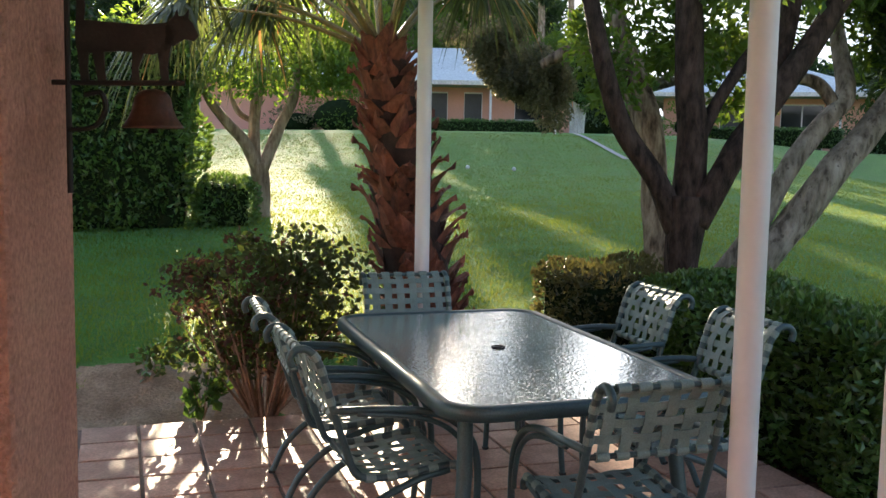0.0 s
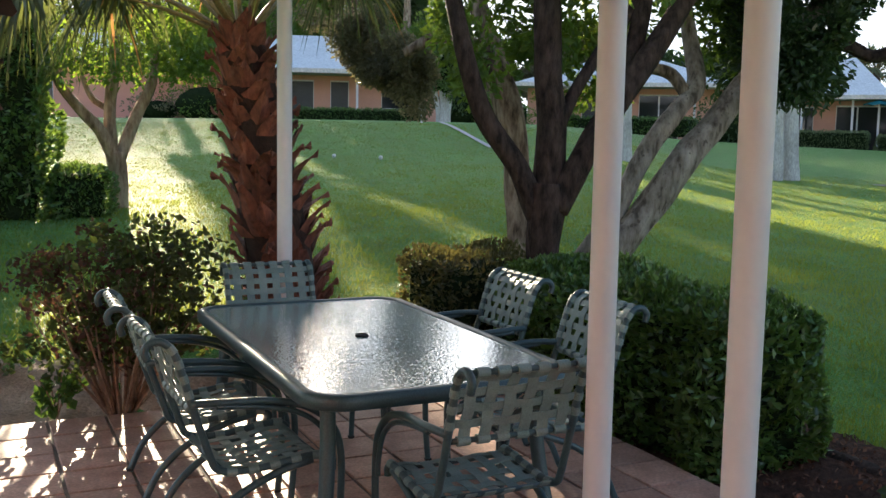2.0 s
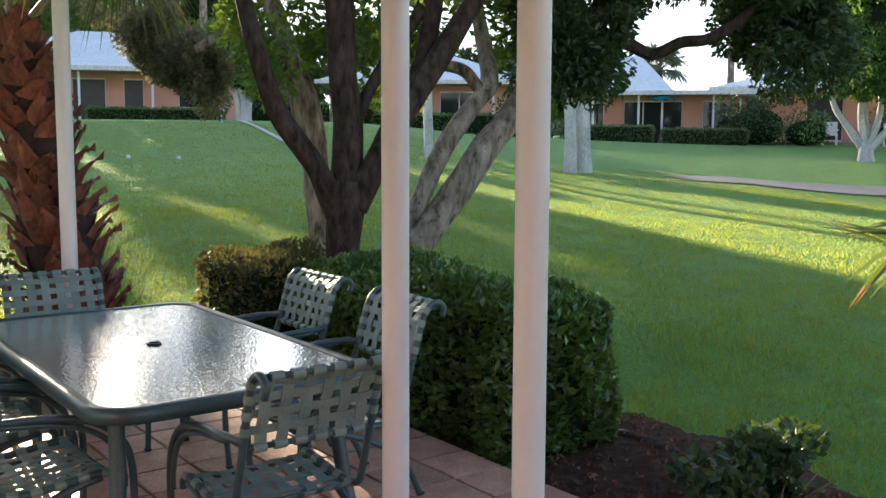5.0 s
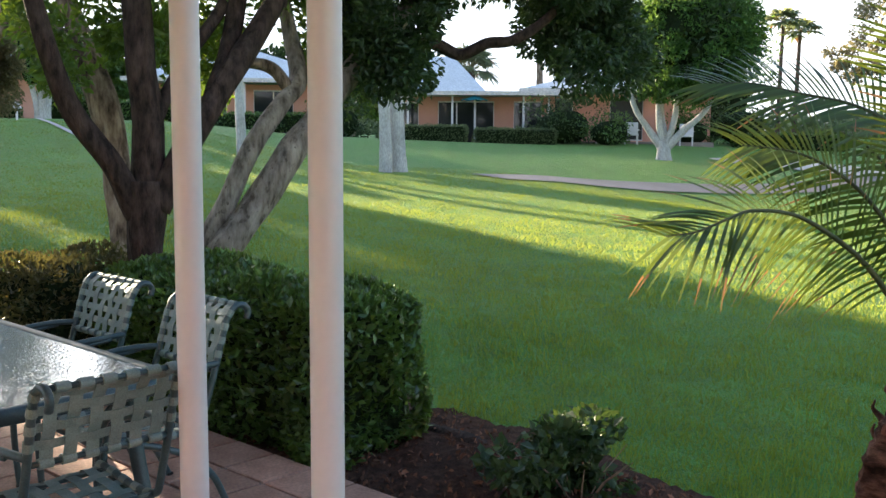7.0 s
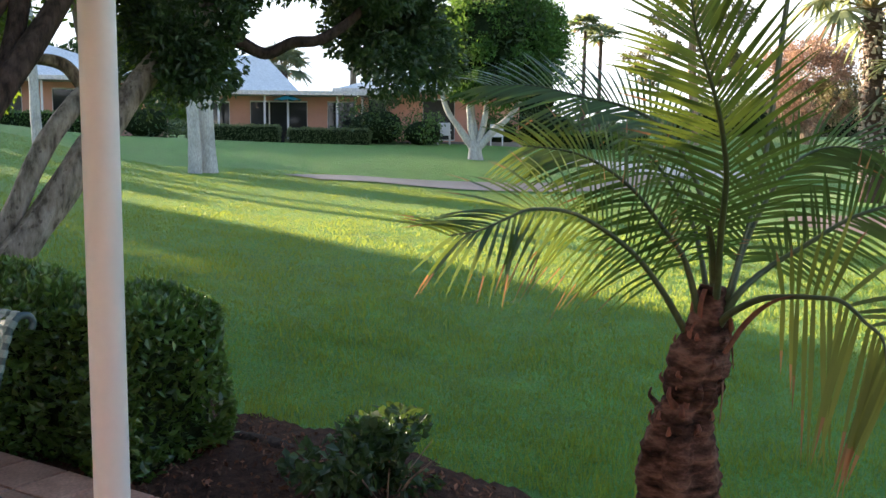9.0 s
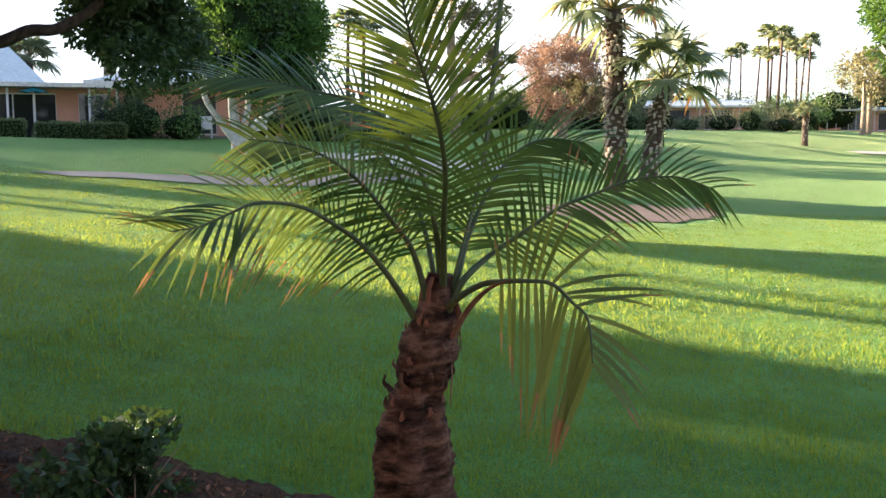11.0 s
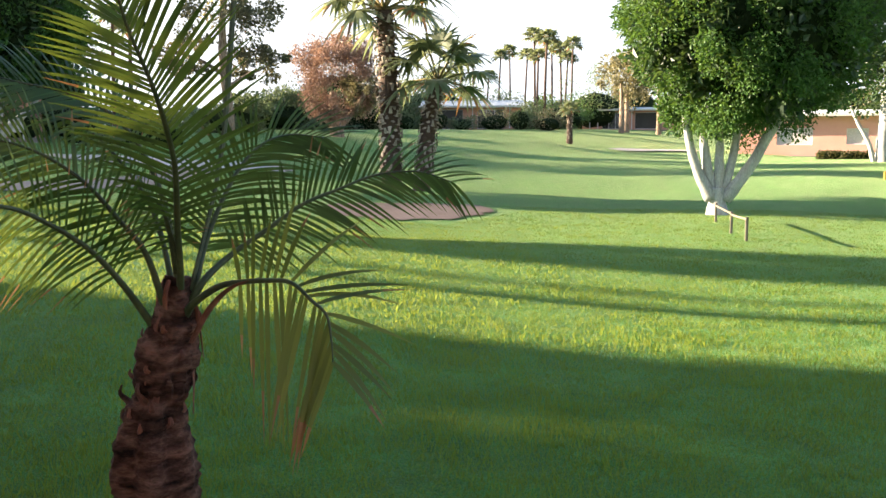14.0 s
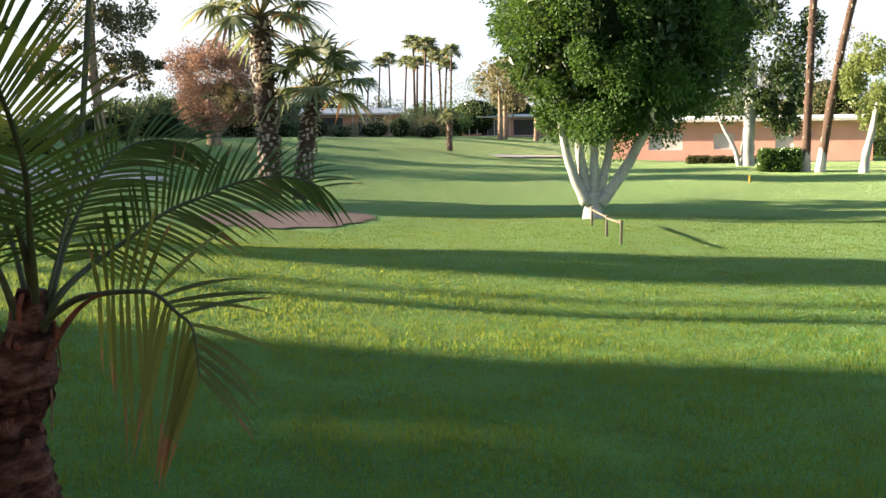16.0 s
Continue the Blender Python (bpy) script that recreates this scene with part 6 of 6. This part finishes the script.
def marker_post(x, y):
    t = thing("course_marker", "short yellow course marker post in the grass", "marker", m=Matrix.Translation(on_ground(x, y)))
    part("stake", boxed((0.07, 0.07, 0.30), (0, 0, 0.13), 0.3, 0.01), M["yellow"], t)
    part("cap", boxed((0.08, 0.08, 0.03), (0, 0, 0.295), 0.3, 0.008), M["yellow"], t)


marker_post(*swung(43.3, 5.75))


def golf_ball(x, y):
    bm = bmesh.new()
    bmesh.ops.create_icosphere(bm, subdivisions=3, radius=0.045, matrix=Matrix.Translation(on_ground(x, y, 0.045)))
    tagged(part("golf_ball", bm, M["white_paint"], None, "", True), "white golf ball lying on the mown green", "ball", "golf balls")


golf_ball(0.91, 21.9)
golf_ball(-0.1, 22.1)


def garden_lamp(x, y):
    t = thing("garden_lamp", "small white garden lamp on a short stake", "lamp", m=Matrix.Translation(on_ground(x, y)))
    part("stake", tube(bmesh.new(), [Vector((0, 0, -0.05)), Vector((0, 0, 0.3))], 0.03, 8), M["white_paint"], t)
    bm = bmesh.new()
    bmesh.ops.create_cone(bm, cap_ends=True, segments=12, radius1=0.13, radius2=0.07, depth=0.2, matrix=Matrix.Translation((0, 0, 0.4)))
    part("shade", bm, M["white_paint"], t)


garden_lamp(2.3, 29.2)


def patio_umbrella(x, y, z):
    t = thing("patio_umbrella", "teal canvas umbrella on the far porch", "umbrella", m=Matrix.Translation((x, y, z)))
    part("pole", tube(bmesh.new(), [Vector((0, 0, -0.2)), Vector((0, 0, 2.2))], 0.03, 8), M["white_paint"], t)
    bm = bmesh.new()
    tip = bm.verts.new((0, 0, 2.2))
    ring = [bm.verts.new((0.62 * math.cos(a), 0.62 * math.sin(a), 1.95 + 0.05 * (k % 2))) for k, a in enumerate(np.linspace(0, 2 * math.pi, 17)[:-1])]
    for k in range(16):
        bm.faces.new((tip, ring[k], ring[(k + 1) % 16]))
    bmesh.ops.solidify(bm, geom=bm.faces[:], thickness=0.02)
    part("canopy", bm, M["teal"], t)


patio_umbrella(21.9, 39.9, float(ground_z(22.6, 41.4)) - 0.1)


def porch_chair(x, y, turn):
    t = thing("porch_chair", "white porch chair outside the pink house", "chair", "white porch chairs", m=Matrix.Translation(on_ground(x, y)) @ Matrix.Rotation(turn, 4, "Z"))
    part("seat", boxed((0.6, 0.6, 0.08), (0, 0, 0.42), 0, 0.02), M["white_paint"], t)
    part("backrest", boxed((0.6, 0.07, 0.5), (0, 0.28, 0.70), 0, 0.02), M["white_paint"], t)
    for sx in (-1, 1):
        part("arm", boxed((0.07, 0.55, 0.05), (sx * 0.3, 0, 0.62), 0, 0.01), M["white_paint"], t)
        for sy in (-1, 1):
            part("leg", boxed((0.06, 0.06, 0.42), (sx * 0.26, sy * 0.26, 0.2)), M["white_paint"], t)


porch_chair(26.3, 36.2, -0.9)
porch_chair(27.3, 35.6, -0.6)
porch_chair(29.5, 34.6, -0.7)

# ---- near plants and small things ----
def straggly_bush():
    o = Vector((-1.16, 6.25, -0.05))
    t = thing("straggly_bush", "straggly bush with brown stems and dark leaves", "bush", m=Matrix.Translation(o))
    g = random.Random(8)
    tips = []
    for k in range(46):
        a, r = g.uniform(0, 6.28), g.uniform(0.15, 0.62)
        h = g.uniform(0.55, 1.12) * (1 - 0.25 * r)
        tip = Vector((math.cos(a) * r * 1.05, math.sin(a) * r * 0.75, h))
        root = Vector((math.cos(a) * 0.07, math.sin(a) * 0.07, 0))
        mid = root.lerp(tip, 0.5) + Vector((g.uniform(-0.08, 0.08), g.uniform(-0.08, 0.08), 0.08))
        line = smooth_line([root, mid, tip], 5)
        part("stem", tube(bmesh.new(), line, lerp_list([0.011, 0.007, 0.003], len(line)), 5), M["stem"], t)
        tips += [(line[i], 1) for i in range(5, len(line))]
    gg = np.random.default_rng(4)
    p, way = clump_points(3600, (0.06, 0, 0.80), (0.66, 0.5, 0.40), seed=14, clumps=34, clump_r=0.32, hollow=0.3)
    pts = np.array([list(q) for q, _ in tips])
    extra = pts[gg.integers(0, len(pts), 900)] + gg.normal(size=(900, 3)) * 0.05
    every = np.concatenate([p, extra])
    plum = (gg.random(len(every)) < np.clip(0.55 - 0.8 * (every[:, 0] + 0.25) - 0.2 * (every[:, 2] - 0.8), 0.04, 0.6))
    part("leaves", leaf_cloud("leaves", every[~plum], 0.055, M["leaf_bush"], 0.62), None, t, "dark green leaves")
    part("leaves", leaf_cloud("leaves", every[plum], 0.048, M["leaf_plum"], 0.6), None, t, "withered brownish leaves")
    low, w2 = clump_points(300, (-0.42, -0.05, 0.36), (0.28, 0.25, 0.16), seed=15, clumps=9, clump_r=0.5)
    part("leaves", leaf_cloud("leaves", low, 0.06, M["leaf_bush"], 0.65), None, t, "trailing outer leaves")
    dry = []
    bm = bmesh.new()
    for k in range(40):
        a = g.uniform(0, 6.28)
        d = Vector((math.cos(a) * g.uniform(0.1, 0.28), math.sin(a) * g.uniform(0.1, 0.22), g.uniform(0.15, 0.4)))
        tube(bm, [Vector((d.x * 0.2, d.y * 0.2, 0)), d], [0.005, 0.002], 4)
    part("dry_twig", bm, M["stem"], t, "pale dry twigs at the foot")
    return t


straggly_bush()


def sprout(x, y, n, r, seed, label, leaf=0.06, mat="leaf_hedge", z=0.0, high=0.16, name="low_plant"):
    o = Vector((x, y, z))
    t = thing(name, label, "plant", m=Matrix.Translation(o))
    p, way = clump_points(n, (0, 0, high), (r, r, high), seed=seed, clumps=8, clump_r=0.5)
    p[:, 2] = np.maximum(p[:, 2], 0.01)
    part("leaves", leaf_cloud("leaves", p, leaf, M[mat], 0.7, way), None, t)
    bm = bmesh.new()
    g = random.Random(seed)
    for k in range(7):
        a = g.uniform(0, 6.28)
        tube(bm, [Vector((0, 0, -0.03)), Vector((math.cos(a) * r * 0.4, math.sin(a) * r * 0.4, high * 0.8)), Vector((math.cos(a) * r * 0.8, math.sin(a) * r * 0.8, high * 1.4))], [0.005, 0.004, 0.002], 4)
    part("stem", bm, M["stem"], t)
    return t


sprout(-1.52, 6.15, 110, 0.13, 3, "small bright green sprout in the bare soil", 0.07, "leaf_ficus")
sprout(-2.05, 6.75, 60, 0.13, 4, "small leafy weed in the bare soil", 0.06, "leaf_hedge")
sprout(3.05, 3.92, 1700, 0.34, 6, "small dark glossy-leaved shrub in the mulch", 0.060, "leaf_dark", -0.07, 0.20, "dark_shrub")


def surface_root():
    o = Vector((2.9, 5.1, -0.07))
    t = thing("surface_root", "thick grey tree root lying on the mulch", "root", m=Matrix.Translation(o))
    pts = [Vector(q) - o for q in ((2.62, 5.85, -0.08), (2.80, 5.40, -0.03), (2.88, 5.15, -0.02), (2.98, 4.95, -0.03), (3.06, 4.70, -0.05), (3.10, 4.45, -0.10))]
    part("root", limb(pts, [0.07, 0.062, 0.055, 0.055, 0.045, 0.03], 10, 6, 0.3), M["bark_dark"], t, smooth=True)
    return t


surface_root()


def bell_bracket():
    """A wrought iron bracket with a flat animal cut-out, and a small bell below it."""
    o = Vector((-0.333, 1.30, 1.785))
    ax = Vector((0.985, 0.17, 0)).normalized()
    t = thing("wall_bell", "rusty bell hanging from a dark iron bracket", "bell", m=Matrix.Translation(o))
    P = lambda s, z: ax * s + Vector((0, 0, z))  # noqa: E731
    part("bracket", tube(bmesh.new(), [P(-0.02, 0.0), P(0.07, 0.001), P(0.145, 0.003)], 0.0035, 8), M["iron"], t, "thin iron bracket arm")
    part("wall_bar", tube(bmesh.new(), [P(0.0, -0.14), P(0.0, 0.14)], 0.004, 8), M["iron"], t)
    part("scroll", tube(bmesh.new(), smooth_line([P(0.0, -0.06), P(0.03, -0.055), P(0.045, -0.035), P(0.04, -0.012), P(0.02, -0.015)], 6), 0.007, 6, True, 0, 0.5), M["iron"], t)
    bm = bmesh.new()
    nrm = Vector((-ax.y, ax.x, 0))

    def plate(pts):
        f = [bm.verts.new(P(a * 0.87, z * 0.94) - nrm * 0.002) for a, z in pts]
        b = [bm.verts.new(P(a * 0.87, z * 0.94) + nrm * 0.002) for a, z in pts]
        bm.faces.new(f)
        bm.faces.new(b[::-1])
        for k in range(len(f)):
            q = (k + 1) % len(f)
            bm.faces.new((f[k], b[k], b[q], f[q]))

    plate([(0.012, 0.046), (0.030, 0.040), (0.075, 0.044), (0.120, 0.040), (0.146, 0.048), (0.152, 0.066), (0.142, 0.084), (0.110, 0.080), (0.060, 0.082), (0.024, 0.084), (0.011, 0.070)])
    plate([(0.138, 0.056), (0.150, 0.052), (0.166, 0.062), (0.180, 0.060), (0.187, 0.067), (0.178, 0.084), (0.168, 0.094), (0.150, 0.092), (0.138, 0.080)])
    plate([(0.163, 0.090), (0.172, 0.086), (0.173, 0.103)])
    plate([(0.150, 0.090), (0.159, 0.090), (0.156, 0.102)])
    plate([(0.011, 0.072), (0.024, 0.080), (0.026, 0.104), (0.022, 0.126), (0.013, 0.126), (0.014, 0.100)])
    for a0, a1, lean in ((0.014, 0.028, 0.004), (0.034, 0.048, 0.008), (0.092, 0.108, -0.002), (0.128, 0.143, 0.004)):
        plate([(a0 + lean, 0.003), (a0 + lean + 0.012, 0.003), (a0 + lean + 0.010, 0.022), (a1 + 0.003, 0.050), (a0 - 0.001, 0.050)])
    bmesh.ops.recalc_face_normals(bm, faces=bm.faces)
    part("cut_out_figure", bm, M["iron"], t, "flat dark iron animal silhouette")
    prof = [(0.006, -0.006), (0.020, -0.010), (0.027, -0.018), (0.030, -0.032), (0.036, -0.046), (0.044, -0.056), (0.047, -0.060), (0.044, -0.061), (0.034, -0.046), (0.026, -0.020)]
    bm = bmesh.new()
    rings = [[bm.verts.new(P(0.104, z * 0.92) + Vector((r * 0.84 * math.cos(a), r * 0.84 * math.sin(a), 0))) for a in np.linspace(0, 2 * math.pi, 33)[:-1]] for r, z in prof]
    for x, y in zip(rings, rings[1:]):
        for k in range(32):
            bm.faces.new((x[k], x[(k + 1) % 32], y[(k + 1) % 32], y[k]))
    bm.faces.new(rings[0][::-1])
    bell = part("bell", bm, M["bell"], t, "rusty flared bell", True)
    part("clapper", tube(bmesh.new(), [P(0.104, -0.02), P(0.104, -0.055), P(0.104, -0.062)], [0.003, 0.004, 0.008], 8), M["iron"], bell)


bell_bracket()


def grass_blades():
    """Blades of the lawn, thinning out with distance, one object: nobody could count them."""
    g = np.random.default_rng(12)
    n = 640000
    r, az = 3.0 + 26.0 * g.random(n) ** 1.25, np.radians(g.uniform(-32, 97, n))
    x, y = 0.5 + r * np.sin(az), r * np.cos(az)
    u, v = x * AU.x + y * AU.y, x * AV.x + y * AV.y
    bed = (v > EDGE_V - 0.1) & (y < 6.92 + 0.10 * np.sin(x * 5)) & (x < 1.1) & (x > -2.5 + 0.1 * np.sin(y * 9))
    edge_x = np.interp(y, [0.5, 2.2, 3.3, 4.0, 4.9, 5.6, 7.4, 8.0], [3.7, 3.9, 3.75, 3.55, 3.35, 3.1, 3.0, 1.9]) + 0.06 * np.sin(y * 9)
    bunker = (x > 21.3) & (x < 26.8) & (y > 10.6) & (y < 16.3)
    keep = ((u > EDGE_U + 0.05) | (v > EDGE_V + 0.05)) & ~bed & ~((x < edge_x) & (u > EDGE_U - 2.0) & (v < 7.3)) & ~bunker
    x, y = x[keep], y[keep]
    k = len(x)
    d = np.hypot(x - 0.5, y)
    z = ground_z(x, y)
    tuft = np.sin(x * 5.1 + 1.3 * np.sin(y * 3.7)) * np.sin(y * 4.3 + 1.1 * np.sin(x * 2.9))
    h = g.uniform(0.020, 0.050, k) * (1 + 0.35 * tuft) * (1 + 0.25 * np.sin(x * 1.7) * np.sin(y * 2.1)) * (1 - 0.55 * step(8, 20, d))
    a = g.uniform(0, 2 * math.pi, k)
    lean = g.normal(size=(k, 2)) * 0.017
    w = 0.0017 + 0.00036 * d
    v0 = np.stack([x - np.cos(a) * w, y - np.sin(a) * w, z - 0.004], 1)
    v1 = np.stack([x + np.cos(a) * w, y + np.sin(a) * w, z - 0.004], 1)
    v2 = np.stack([x + lean[:, 0], y + lean[:, 1], z + h], 1)
    verts = np.stack([v0, v1, v2], 1).reshape(-1, 3)
    faces = np.arange(3 * k).reshape(-1, 3)
    ob = new("grass", raw_mesh("grass", verts, faces, M["grass_blade"]))
    tagged(ob, "short green grass blades of the lawn", "grass", kind="stuff")


grass_blades()


def litter():
    """Bark chips and fallen leaves on the mulch."""
    g = np.random.default_rng(5)
    n = 2600
    y = g.uniform(0.8, 5.6, n)
    edge_x = np.interp(y, [0.5, 2.2, 3.3, 4.0, 4.9, 5.6], [3.2, 3.8, 3.65, 3.45, 3.25, 3.0])
    lo = (EDGE_U - y * AU.y) / AU.x
    x = lo + (edge_x - lo) * g.random(n)
    p = np.stack([x, y, ground_z(x, y) + 0.036], 1)
    ob = new("bark_chips", leaf_cloud("bark_chips", p, 0.035, M["litter"], 0.5, np.tile([0.0, 0.0, 0.0], (n, 1))))
    tagged(ob, "brown bark chips and dry leaves on the soil", "mulch", kind="stuff")


M["litter"] = foliage("bark_chip", (0.05, 0.025, 0.018), (0.20, 0.095, 0.06), (0.1, 0.05, 0.03), 0.05, 0.9, 0.1)
litter()

# ---- patio tiles ----
def patio_tiles():
    pitch, gap = 0.329, 0.016
    g = random.Random(2)
    shapes = []
    for k in range(6):
        bm = bmesh.new()
        w = pitch - gap
        box(bm, (w * g.uniform(0.985, 1.0), w * g.uniform(0.985, 1.0), 0.03), (0, 0, -0.012), 0, 0.006)
        for v in bm.verts:
            v.co.x += g.uniform(-0.0025, 0.0025)
            v.co.y += g.uniform(-0.0025, 0.0025)
            v.co.z += g.uniform(-0.0012, 0.0012)
        shapes.append(mesh_of(bm, "tile", M["tile"]))
    rest = bmesh.new()
    for i in range(19):
        for j in range(26):
            u, v = EDGE_U - pitch * (i + 0.5), EDGE_V - pitch * (j + 0.5)
            if v < EDGE_V - 3.95 and u > EDGE_U - 1.2:
                continue
            m = Matrix.Translation(uv(u, v, -0.004)) @ Matrix.Rotation(TURN + g.choice((0, 1, 2, 3)) * math.pi / 2 + g.uniform(-0.006, 0.006), 4, "Z")
            if j < 13:
                ob = part("tile", shapes[g.randrange(6)], None, patio)
                ob.matrix_world = m
            else:
                r = bmesh.ops.create_cube(rest, size=1.0, matrix=m @ Matrix.Diagonal((pitch - gap, pitch - gap, 0.03, 1)) @ Matrix.Translation((0, 0, -0.4)))
    tagged(part("tile_field", rest, M["tile"], patio), kind="stuff")


patio_tiles()
